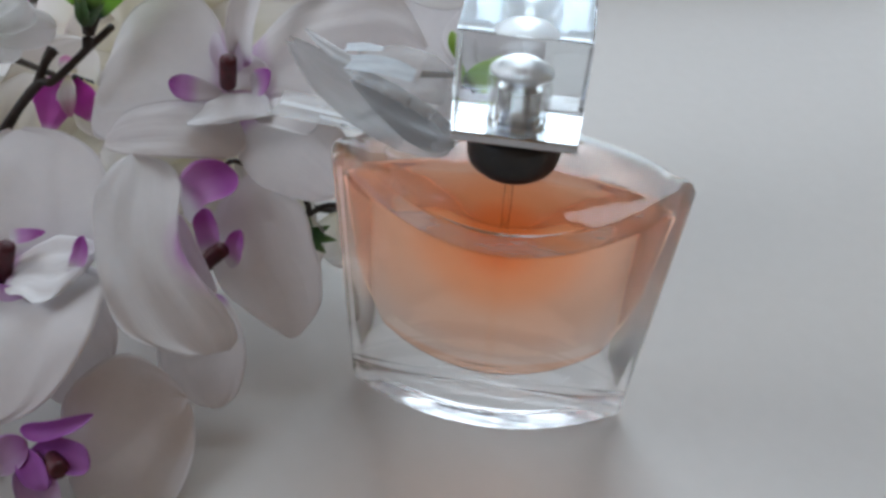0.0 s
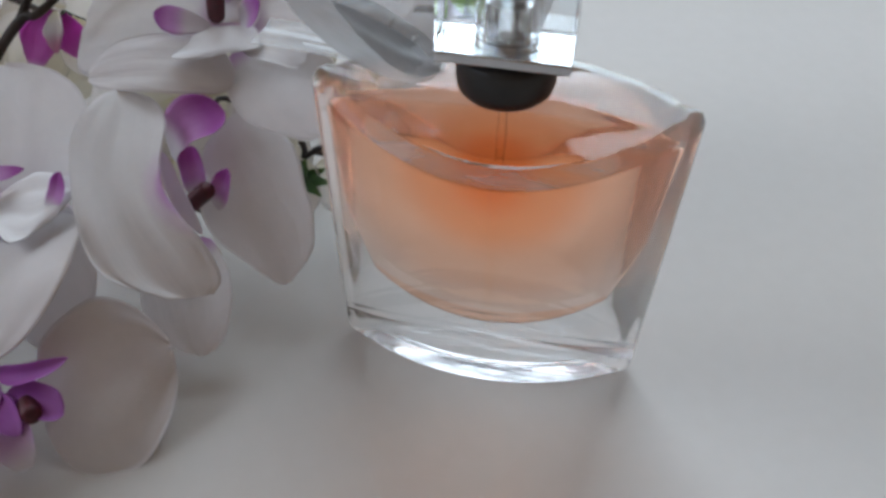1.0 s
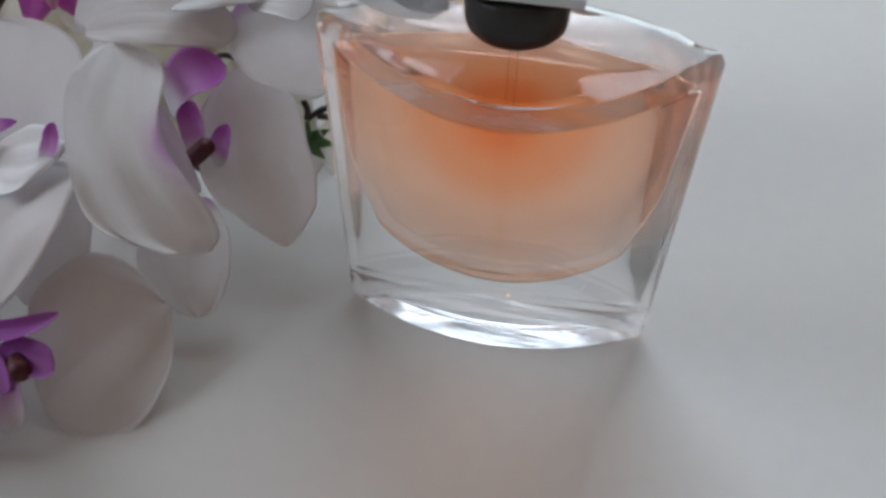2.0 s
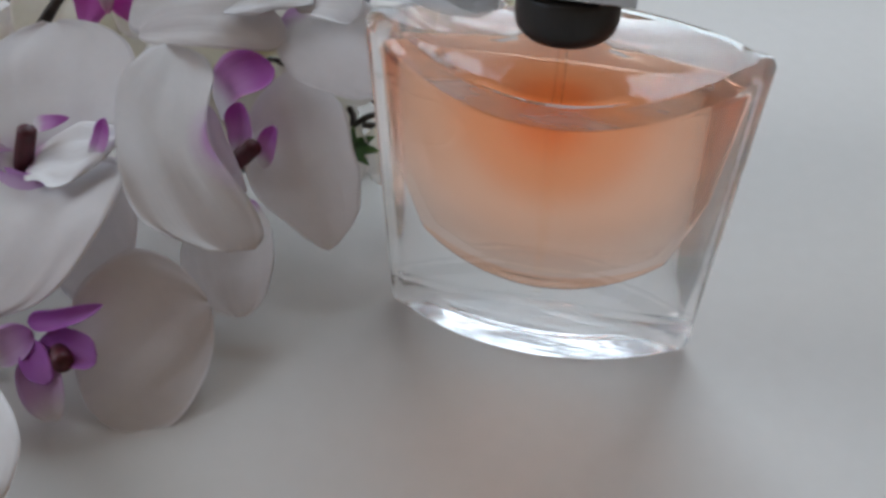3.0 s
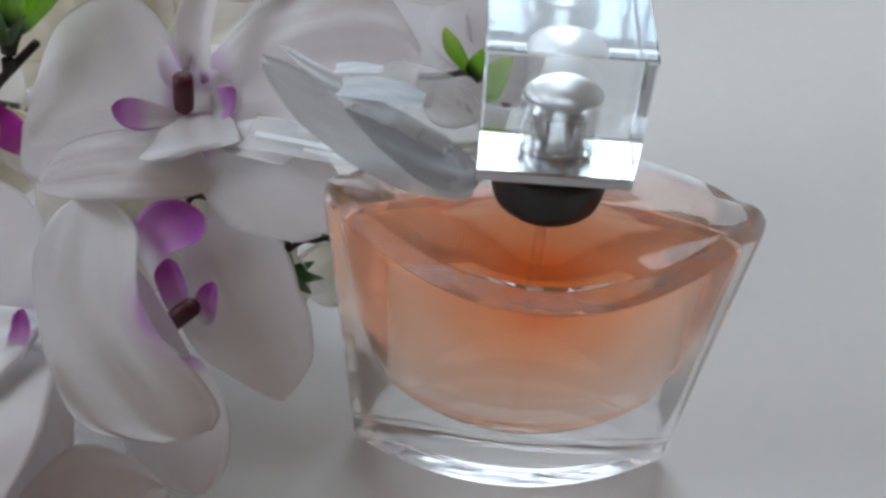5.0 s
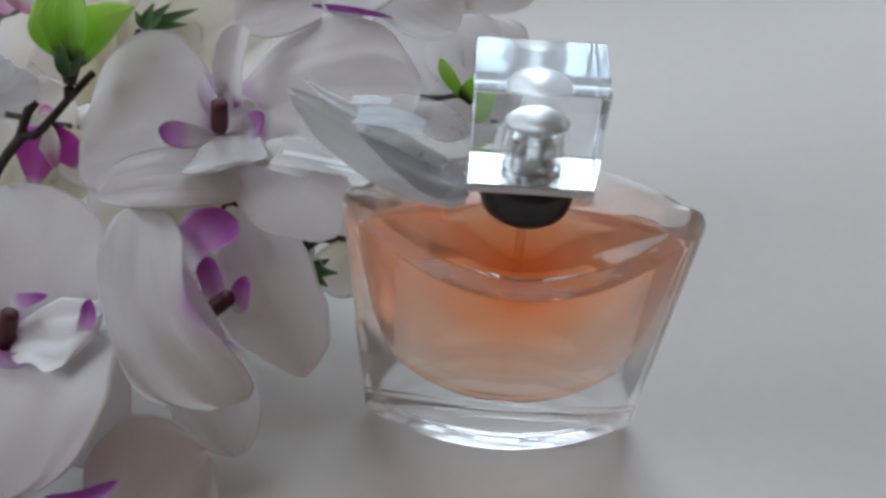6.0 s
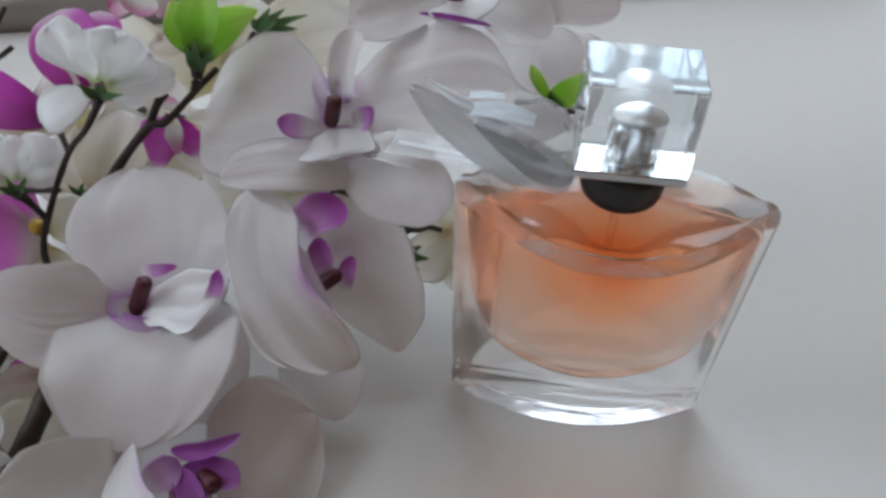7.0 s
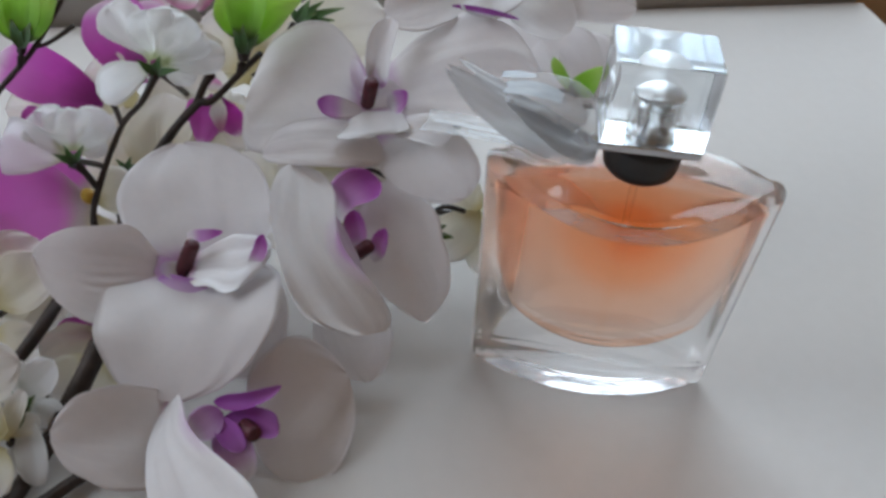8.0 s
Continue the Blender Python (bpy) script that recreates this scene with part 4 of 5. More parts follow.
# the orchid beside the bottle, turned towards it
orchid((-71.5, 4.5, 28.5), [
    ("side_blush", (-16.6, 15.1, 21), (4.4, -29.0, 1.4), 21.5, {'cup': 0.10, 'bow': 0.04, 'ruffle': 0.6, 'fold': 0.6, 'curl': -0.05, 'face': (0.55, -0.6, 0.6), 'lo': (2.9, -1.4, -3.8, -4.6, -3.0, -1.6, -2.2, -5.2, -9.6, -12.2, -12.6, -10.6), 'hi': (5.7, 9.0, 11.6, 14.6, 16.6, 17.4, 17.6, 17.2, 16.0, 13.6, 9.0, 1.0)}),
    ("plain", (-1.4, 14.7, 11.6), (24.5, -4.6, -13.9), 27.5, {'cup': 0.02, 'bow': 0.05, 'fold': 0.5, 'ruffle': 0.2, 'lo': (-9.0, -11.2, -12.7, -14.7, -16.7, -16.2, -14.1, -12.9, -10.4, -7.7, -3.3, 1.4), 'hi': (-5.5, -0.6, 3.5, 7.0, 9.7, 11.4, 11.1, 9.0, 7.2, 5.7, 4.7, 3.4)}),
    ("petal", (-0.2, -2.2, -7.5), (8.9, -26.9, -20), 21.9, {'cup': 0.1, 'bow': 0.06, 'lo': (-1.2, -3.4, -4.8, -6.5, -8.1, -9.0, -9.1, -8.4, -7.1, -5.4, -3.4, -0.6), 'hi': (1.2, 4.4, 6.9, 9.6, 12.1, 13.1, 12.7, 11.6, 9.7, 7.2, 4.7, 2.0)}),
    ("purple_lobe", (-7.9, 7.7, 8.8), (4.9, 13.2, 19.3), 11.0, {'cup': 0.15, 'bow': 0.12, 'lo': (0.6, -1.2, -3.4, -5.8, -7.4, -8.2, -8.4, -8.2, -7.4, -6.2, -4.6, -2.0), 'hi': (1.8, 2.6, 2.8, 2.4, 1.9, 1.8, 2.3, 3.0, 3.3, 2.8, 1.8, -0.0)}),
    ("purple_lobe", (0.4, 0.8, 2.6), (-2.1, 5.6, 13.9), 6.0, {'cup': 0.2, 'lo': (-0.0, -0.9, -1.6, -2.0, -2.2, -2.3, -2.3, -2.4, -2.4, -1.9, -1.1, -0.1), 'hi': (0.8, 1.5, 2.1, 2.7, 3.2, 3.6, 3.6, 3.5, 3.1, 2.6, 2.0, 1.0)}),
    ("purple_lobe", (4.7, 0, 1.1), (8.2, 3, 10.7), 5.0, {'cup': 0.2, 'lo': (0.5, -0.1, -0.6, -1.3, -1.8, -2.1, -2.3, -2.3, -2.2, -1.8, -1.2, -0.6), 'hi': (0.9, 1.5, 2.0, 2.6, 2.8, 2.9, 2.6, 2.3, 1.8, 1.3, 0.7, -0.0)}),
    ("faint", (-5.9, 1.3, 15.3), (3.8, -8.2, -0.5), 4.0, {'bow': 0.08, 'lo': (0.5, -0.1, -0.6, -1.0, -1.3, -1.4, -1.6, -1.6, -1.6, -1.3, -1.1, -0.7), 'hi': (1.0, 1.4, 1.8, 2.1, 2.4, 2.5, 2.4, 2.0, 1.4, 0.7, 0.2, -0.3)}),
], column=[(-0.8, -0.8, 2.0), (3.9, -0.5, 6.9), 2.1])
# the lowest orchid, lying with its lip towards the bottle
orchid((-95.4, -46.8, 14), [
    ("petal", (-15.1, 2.9, -2.5), (-42.2, -12.2, 3.4), 26.4, {'cup': 0.06, 'bow': 0.1, 'roll': 0.1, 'lo': (1.5, -1.1, -4.9, -16.2, -17.3, -16.9, -15.9, -14.1, -11.7, -9.0, -5.9, -2.1), 'hi': (3.2, 5.0, 6.5, 7.9, 9.0, 9.7, 9.8, 9.3, 8.3, 6.2, 3.6, 0.8)}),
    ("throat_blush", (-15.7, 4.7, 3.5), (9.1, -42, -1), 29.0, {'cup': -0.03, 'bow': 0.06, 'fold': 0.9, 'face': (-0.28, -0.65, 0.70), 'lo': (-0.7, -1.3, -1.6, -2.0, -3.9, -7.2, -10.8, -13.4, -13.9, -11.7, -8.9, -4.7), 'hi': (0.8, 3.8, 7.8, 11.3, 12.8, 13.9, 15.5, 15.7, 14.4, 10.8, 6.0, 0.2)}),
    ("plain", (6.5, -1.6, -8), (29.7, 18.6, -4), 36.6, {'cup': 0.03, 'bow': 0.08, 'roll': 0.1, 'face': (0.1, -0.72, 0.69), 'lo': (-0.3, -6.5, -11.5, -17.5, -20.5, -21.8, -22.5, -22.3, -20.4, -16.3, -11.8, -7.2), 'hi': (4.5, 8.2, 11.0, 13.8, 15.2, 15.2, 13.6, 11.1, 7.8, 4.1, 0.6, -3.6)}),
    ("purple_lobe_full", (-5.5, 3.9, 3.1), (11.8, 6.1, 9.9), 4.4, {'cup': 0.3, 'bow': 0.12, 'lo': (-0.0, -0.5, -0.9, -1.2, -1.2, -0.9, -0.7, -0.6, -0.6, -0.5, -0.4, -0.1), 'hi': (0.4, 1.1, 1.9, 2.6, 3.2, 3.5, 3.4, 3.1, 2.6, 1.9, 1.1, 0.3)}),
    ("purple_lobe_full", (-2.6, 1.3, -0.7), (12.5, -0.5, 2.5), 7.6, {'cup': 0.2, 'fold': 1.2, 'lo': (-0.6, -1.2, -1.9, -2.8, -3.7, -4.4, -4.6, -4.4, -4.0, -3.4, -2.3, 0.5), 'hi': (-0.1, 0.6, 1.2, 1.9, 2.6, 2.9, 3.0, 3.2, 3.3, 3.3, 3.1, 2.1)}),
    ("purple_lobe_full", (-3.2, 2.2, 1.9), (3.8, -7.1, -2.1), 6.4, {'cup': 0.2, 'fold': 1.2, 'lo': (2.1, 1.3, 0.5, -0.7, -1.9, -2.8, -3.1, -3.2, -3.1, -2.8, -2.2, -1.1), 'hi': (2.4, 2.8, 3.0, 3.1, 3.2, 3.3, 3.3, 3.1, 2.8, 2.0, 1.1, -0.0)}),
    ("blush", (6.6, -10.9, -8), (-2.3, 0.3, 0.4), 10.2, {'full': 0.5}),
    ("blush", (-9.8, -4.7, -0.6), (-2.8, 1.3, 3), 8.7, {'full': 0.5}),
], column=[(4.0, -0.8, 0.6), (6.7, -3.7, 1.7), 2.2])
# the orchid at the back, above the bow
orchid((-42.8, 67.9, 84.6), [
    ("petal", (-1, 2.4, 1.1), (-28.7, -10.7, -5.9), 17.9, {'full': 0.6, 'cup': 0.1}),
    ("petal", (3.6, 1.7, 0.2), (26.2, -8.7, -5.0), 21.5, {'full': 0.6, 'cup': 0.03, 'face': (0.15, -0.4, 0.9)}),
    ("petal", (4.1, 5.1, 0.8), (45.5, 4.8, -2), 16.6, {'full': 0.6, 'cup': 0.1}),
    ("petal", (-3.4, 3.5, -0.6), (-31.9, 6.9, 3.6), 22.6, {'full': 0.6}),
    ("petal", (-0.5, 4.8, 0.6), (0.3, 25.8, 17.9), 28.8, {'full': 0.6}),
    ("lip", (1, -3.1, 1), (3.4, -12.9, -0.5), 19.2, {'full': 0.7, 'neck': 0.5}),
    ("purple_rim", (-9.5, -11.4, 0.2), (10.0, -13.2, -0.6), 1.6, {'full': 0.5}),
], column=[(-0.1, -2.3, 0.5), (0.8, -4.1, 7.3), 2.1])
# small blossoms on the thin branches
blossom((-129.8, 22.5, 73.8), [
    ("petal", (-1.7, 3.3, 0.8), (-16.2, 13.7, 9.7), 12.4, {'full': 0.72, 'ruffle': 1.6}),
    ("petal", (-0.3, 1.7, 1.9), (-3.2, 8.5, 12.7), 13.8, {'full': 0.75, 'ruffle': 1.6}),
    ("petal", (1.1, 0.1, 3.1), (6.8, 7.8, 13.2), 15.2, {'full': 0.75, 'ruffle': 1.6}),
    ("petal", (2, 1.6, 1.8), (11.6, 9.1, 7.1), 12.3, {'full': 0.72, 'ruffle': 1.6}),
    ("petal", (1.4, 0.8, 0.9), (16.8, 9.2, 1.1), 10.9, {'full': 0.65}),
    ("petal", (-1.5, 1.2, -0.2), (-15.9, -2.8, -9), 11.6, {'full': 0.65}),
    ("petal", (1, 4, -1.5), (9.9, 2.5, -3.4), 7.7, {'full': 0.6}),
    ("sepal", (0.8, -2.7, 0), (-4, -2.9, 4.3), 2.4, {'full': 0.4, 'point': 0.8}),
    ("sepal", (1.6, -3.3, 0.8), (8.1, -4.7, 3.6), 2.1, {'full': 0.4, 'point': 0.8}),
    ("sepal", (1.2, -3.1, 1), (2.3, -2, 5.3), 2.4, {'full': 0.4, 'point': 0.8}),
])
blossom((-152.7, 11.2, 48.2), [
    ("petal", (-2.3, 2.7, 0.1), (-13.2, 10.3, 7.3), 13.5, {'full': 0.7, 'ruffle': 1.6}),
    ("petal", (-0.3, 1.5, 1.7), (-3, 9.5, 10.7), 14.3, {'full': 0.7, 'ruffle': 1.6}),
    ("petal", (0.1, 3.1, 0.5), (7.1, 11.8, 8.7), 11.9, {'full': 0.65, 'ruffle': 1.6}),
    ("petal", (-2, 1.1, -0.3), (-22.5, 4.2, -1), 15.9, {'full': 0.65, 'ruffle': 1.6}),
    ("petal", (0.2, 3.5, -0.6), (7, 8.1, 1.5), 8.0, {'full': 0.65}),
    ("sepal", (1.5, -2.1, 0.6), (-3.8, -3.3, 3.8), 2.2, {'full': 0.4, 'point': 0.8}),
    ("sepal", (1.6, -2.7, 1.4), (-0.9, -1.6, 5.7), 2.0, {'full': 0.4, 'point': 0.8}),
    ("sepal", (2.2, -2.7, 1.5), (4.3, -1.2, 6.1), 2.0, {'full': 0.4, 'point': 0.8}),
])
# magenta and cream flowers at the back
magenta_flower((-152.5, 13.5, 32.6), [
    ("magenta_tip", (2.1, -0.5, -3.6), (-40.6, -4.8, -10.9), 38.3, {'full': 0.6}),
    ("magenta_tip", (0.2, 3.2, -2.5), (-23.7, 16.7, 7.1), 18.4, {'full': 0.6}),
    ("cream", (1, 3.2, -2.4), (12.4, 8, -0.2), 15.0, {'full': 0.6}),
    ("cream", (0, 1.3, -7.5), (8.7, -9.2, -19.6), 16.7, {'full': 0.6}),
], stamen=[(2.1, -1.4, 1.4), 2.0])
magenta_flower((-159.9, 47.8, 41.6), [
    ("magenta", (2.5, 0.8, 0.9), (-33.3, 8.3, 6.9), 17.7, {'full': 0.6}),
    ("cream", (-0.6, 1, -1.8), (-29.8, 0.3, -5.3), 10.7, {'full': 0.6}),
    ("magenta", (-22.4, -5.8, -7.7), (-15.9, -2.9, -3), 7.9, {'full': 0.6}),
    ("magenta", (12.3, 7.8, 4.1), (-2.6, 27.1, 21.6), 21.4, {'full': 0.62}),
    ("magenta", (13.8, 10.5, 5.7), (9.3, 30.8, 21.2), 16.1, {'full': 0.6}),
    ("cream", (11.5, 3.3, 0.5), (-7, 11.1, 3.6), 21.4, {'full': 0.6}),
])
pink_flower((-148.7, 112.8, 49.2), [
    ("pink", (-0.1, 0.6, 0.7), (-11.6, -5.5, -2.5), 11.0, {'full': 0.7}),
    ("pink", (0.7, -1.1, 1.7), (-0.2, -9.2, -2.3), 12.8, {'full': 0.7}),
    ("pink", (0.8, 0.7, 0.7), (8.7, -0.2, -3.3), 11.1, {'full': 0.7}),
    ("cream", (-1.3, 3.9, -0.3), (-6.3, 14.8, 6.7), 16.7, {'full': 0.7}),
])
magenta_flower((-120.1, 45, 52), [
    ("magenta_down", (-1.6, -0.7, -0.8), (-8.3, -7.2, -5), 6.8, {'full': 0.6, 'point': 0.5}),
    ("magenta", (-0.4, -1.5, 1.3), (-1.8, -14.5, -8.9), 10.5, {'full': 0.6, 'point': 0.5, 'ruffle': 0.9}),
    ("magenta", (1.3, -0.5, -0.5), (7.6, -5.7, -9.6), 7.9, {'full': 0.6, 'point': 0.4, 'ruffle': 0.9}),
    ("pink", (0.6, -2.5, 1.7), (3.9, -11.7, -4.3), 5.1, {'full': 0.6, 'point': 0.5}),
    ("pink", (-0.6, 2.2, -0.5), (-0.7, 0.8, 5.4), 5.1, {'full': 0.5}),
    ("cream", (1.2, 1.5, -2.8), (11.2, -6.1, -13), 12.1, {'full': 0.6}),
])
cream_flower((-139.5, 33, 23.6), [
    ("cream", (0, 0, 0), (-1.8, 24.5, 18.6), 24.1, {'full': 0.65}),
    ("cream", (-1.8, 2.2, -2), (-15.7, 22.8, 12.4), 19.7, {'full': 0.65}),
    ("cream", (2, 4.1, -2.9), (9.3, 39, 22.9), 27.1, {'full': 0.6}),
    ("cream", (3.7, 3.9, -4.7), (21.1, 34.3, 14.4), 25.4, {'full': 0.6}),
    ("cream", (-4.7, 0.4, -1), (-20.6, 12.6, 5.5), 16.1, {'full': 0.65}),
])
cream_flower((-121.7, 94.7, 29.9), [
    ("cream", (0, 0, 0), (-22, 16.6, 9), 27.8, {'full': 0.65}),
    ("cream", (-0.8, 2.9, 0.1), (-1.2, 29, 18.3), 29.7, {'full': 0.65}),
    ("cream", (0.5, 4.7, -0.9), (18, 24.6, 11.9), 27.9, {'full': 0.65}),
    ("cream", (-1.1, 2, -3.7), (-30.9, 7.2, -3.3), 22.3, {'full': 0.65}),
    ("cream", (3.5, 7.9, -0.6), (43.7, 30.3, 12.8), 31.8, {'full': 0.65}),
    ("cream", (-12.6, 10.6, -1.7), (-44.3, 13.7, -2.1), 26.2, {'full': 0.65}),
])
cream_flower((-0.7, 75.4, 45.6), [
    ("plain", (0, 0, 0), (-21.3, 17.4, 12.4), 23.4, {'full': 0.65}),
    ("plain", (-0.6, 1, -1.9), (-8.5, 21.1, 13.4), 20.7, {'full': 0.65}),
    ("plain", (-3.6, -0.1, -6.1), (-24.6, 5.3, -5.7), 20.7, {'full': 0.65}),
    ("plain", (-10.8, 4.8, -8), (-42.4, 22.6, 8.1), 36.0, {'full': 0.6}),
])
cream_flower((-36.4, 36.9, 23.5), [
    ("cream", (0.8, 0.7, 0.7), (-12.9, -6.7, -10.5), 15.2, {'full': 0.6}),
    ("cream", (1.9, 1.1, -1.8), (5, -9.1, -16.4), 14.3, {'full': 0.6}),
    ("cream", (-0.1, 3.5, -0.6), (-10, 8.1, 4.7), 12.5, {'full': 0.6}),
])
cream_flower((-169, -19.9, 14), [
    ("cream", (-0.4, 2.1, 2.4), (15.4, 9.1, 14.6), 17.3, {'full': 0.6}),
    ("cream", (-2.9, 6.1, 2.4), (7.1, 17.6, 15.3), 19.1, {'full': 0.6}),
    ("cream", (1.5, -4.4, -2), (15.2, -5.7, -0.6), 9.4, {'full': 0.6}),
    ("cream", (2.3, -4, -4.6), (25.8, -37, -8), 5.8, {'full': 0.6}),
    ("cream", (0.8, -9.7, -8), (13.7, -18, -8), 9.7, {'full': 0.6}),
])
pink_flower((-139.6, -15, 14), [
    ("magenta", (1.2, -2, -2.3), (-13.7, -3, -6.2), 8.0, {'full': 0.6}),
    ("cream", (2.5, -2.7, -6.1), (-13.7, -14.3, -8), 17.7, {'full': 0.6}),
    ("cream", (2.9, -9.6, -8), (-3.4, -26.9, -8), 21.1, {'full': 0.6}),
])
cream_flower((-91.6, 34.6, 29.5), [
    ("cream", (0, 0, 0), (-20.8, 6.9, 5), 19.3, {'full': 0.6}),
    ("cream", (0.7, 1.1, -1.8), (11.8, -6.5, -13.5), 21.1, {'full': 0.6}),
    ("cream", (-0.3, 1.2, -3.2), (-11.1, -8.8, -17.4), 21.2, {'full': 0.6}),
    ("cream", (1.2, 3.1, -1.1), (19.9, 8.4, 3.2), 19.4, {'full': 0.6}),
    ("cream", (2.4, 6.1, -2.1), (0, 19.5, 10), 21.3, {'full': 0.6}),
    ("cream", (-5.7, -5.7, 5.7), (-6.8, -7.1, 7.1), 3.4, {'full': 0.6}),
])
cream_flower((-166.5, 1.8, 14), [
    ("cream", (0, 0, 0), (-18.4, 4.4, 2.2), 25.2, {'full': 0.6}),
    ("cream", (-0.6, 0.3, -2.7), (14.6, 7.6, 2.3), 20.2, {'full': 0.6}),
    ("cream", (2.1, -5, 0.4), (-10.4, -15.2, -7.9), 19.9, {'full': 0.6}),
    ("cream", (-0.9, -0.1, -4.6), (11.4, -11.5, -8), 18.5, {'full': 0.6}),
])
cream_flower((-148.2, -61.9, 14), [
    ("cream", (-0.3, 1.8, 2.1), (-11.8, 6.8, 4.8), 12.6, {'full': 0.6}),
    ("cream", (-1, 2.1, -0.6), (0.9, 12, 7.6), 5.6, {'full': 0.6}),
    ("cream", (-1.8, 0.5, -1), (-4.5, -10.1, -8), 15.5, {'full': 0.6}),
    ("cream", (-1.6, 3.6, -0.4), (4.4, 10.1, -0.7), 5.7, {'full': 0.6}),
])
# Added out of sight behind the orchid beside the bottle, to block light.
cream_flower((-64.1, 28.7, 22.5), [
    ("cream", (0, 0, 0), (-10.5, -10.5, -8.8), 22.7, {'full': 0.6}),
    ("cream", (-0.2, 2.1, -0.6), (13.6, -7, -8.1), 21.0, {'full': 0.6}),
    ("cream", (-0.4, 3.4, -0.6), (-10.5, 10.4, 5.9), 21.1, {'full': 0.6}),
    ("cream", (1.3, 4.4, -1.1), (9.3, 9.8, 4.9), 15.9, {'full': 0.6}),
])
# This flower and the next extend the bouquet beyond view, to shade the table.
cream_flower((-172.1, -47.3, 14), [
    ("cream", (0, 0, 0), (22, 2.7, 11.8), 18.8, {'full': 0.6}),
    ("cream", (0, 0, 0), (19.4, -10.6, -6.2), 20.3, {'full': 0.6}),
    ("cream", (0, 0, 0), (-9.1, 13.3, 12.2), 22.0, {'full': 0.6}),
    ("cream", (0, 0, 0), (-22.8, -1.6, -4.5), 22.0, {'full': 0.6}),
    ("cream", (0, 0, 0), (1.1, -18.9, -8), 21.9, {'full': 0.6}),
])
cream_flower((-200.2, 0.6, 18.7), [
    ("cream", (0, 0, 0), (23.6, -7.2, -5.4), 24.7, {'full': 0.6}),
    ("cream", (0, 0, 0), (-4.9, 18.2, 14.7), 25.0, {'full': 0.6}),
    ("cream", (0, 0, 0), (-26.1, 0.4, -2.2), 26.5, {'full': 0.6}),
    ("cream", (0, 0, 0), (0.9, -22.2, -12.7), 26.4, {'full': 0.6}),
])
blossom((-149, -49.4, 14), [
    ("petal", (-0.2, 1, 1.1), (7.3, 7, 10.9), 10.1, {'ruffle': 0.9}),
    ("petal", (-0.1, 0.5, 0.5), (-5.7, 7.3, 8.3), 10.9, {'ruffle': 0.9}),
    ("petal", (0.8, -0.4, -0.5), (9.7, -17.3, -8), 8.6, {'ruffle': 0.7}),
    ("petal", (-0.6, -0.5, -0.6), (-9.3, -9.7, -8), 13.1, {'ruffle': 0.9}),
    ("petal", (-0.1, 1.3, -1.6), (9.7, 0.2, -3), 8.8, {'ruffle': 0.9}),
    ("sepal", (1.3, -2, 2.2), (-1.3, -0.5, 7), 2.3, {'full': 0.4, 'point': 0.8}),
    ("sepal", (1.3, -2, 2.2), (4.8, -0.9, 6.5), 2.3, {'full': 0.4, 'point': 0.8}),
    ("sepal", (1.3, -2.2, 2), (1.5, -7.8, -1.3), 2.3, {'full': 0.4, 'point': 0.8}),
])
# Two hidden flowers added behind the second orchid to darken the table in front.
cream_flower((-81.7, 38.4, 36.8), [
    ("cream", (0, 0, 0), (-16.1, -7.6, -5.4), 26.0, {'full': 0.6}),
    ("cream", (0, 0, 0), (16.7, -6, -3.9), 24.3, {'full': 0.6}),
    ("cream", (0, 0, 0), (1.1, 13.9, 9.7), 24.5, {'full': 0.6}),
    ("cream", (0, 0, 0), (-0.9, -14.8, -10.6), 24.2, {'full': 0.6}),
])
cream_flower((-56.4, 37.8, 38.8), [
    ("cream", (0, 0, 0), (-11.5, -9.5, -7.5), 22.4, {'full': 0.6}),
    ("cream", (0, 0, 0), (10.3, -5.3, -3.1), 15.5, {'full': 0.6}),
    ("cream", (0, 0, 0), (-2.9, 13.5, 9.2), 22.6, {'full': 0.6}),
])
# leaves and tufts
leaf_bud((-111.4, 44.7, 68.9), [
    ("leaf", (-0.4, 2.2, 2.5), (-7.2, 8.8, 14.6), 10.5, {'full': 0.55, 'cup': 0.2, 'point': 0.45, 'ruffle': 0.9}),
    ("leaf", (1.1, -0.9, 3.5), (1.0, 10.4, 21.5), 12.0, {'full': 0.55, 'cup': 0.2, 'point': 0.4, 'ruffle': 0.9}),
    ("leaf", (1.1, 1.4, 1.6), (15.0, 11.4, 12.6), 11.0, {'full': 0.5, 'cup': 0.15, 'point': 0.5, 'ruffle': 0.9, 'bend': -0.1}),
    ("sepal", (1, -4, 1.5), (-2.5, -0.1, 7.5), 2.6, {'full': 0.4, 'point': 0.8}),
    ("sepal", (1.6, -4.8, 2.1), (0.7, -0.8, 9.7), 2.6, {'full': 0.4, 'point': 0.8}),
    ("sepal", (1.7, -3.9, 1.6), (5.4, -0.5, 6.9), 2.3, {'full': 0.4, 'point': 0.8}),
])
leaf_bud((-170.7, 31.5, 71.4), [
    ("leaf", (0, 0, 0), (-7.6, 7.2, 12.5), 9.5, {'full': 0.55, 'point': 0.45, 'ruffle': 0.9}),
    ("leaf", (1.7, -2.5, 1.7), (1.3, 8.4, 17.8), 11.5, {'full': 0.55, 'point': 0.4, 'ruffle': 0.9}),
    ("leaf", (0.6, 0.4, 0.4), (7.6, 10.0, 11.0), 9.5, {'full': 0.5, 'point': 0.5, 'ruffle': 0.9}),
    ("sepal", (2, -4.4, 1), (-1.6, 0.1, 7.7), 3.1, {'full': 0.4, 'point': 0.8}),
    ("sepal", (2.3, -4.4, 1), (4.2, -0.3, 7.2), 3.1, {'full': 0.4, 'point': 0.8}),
])
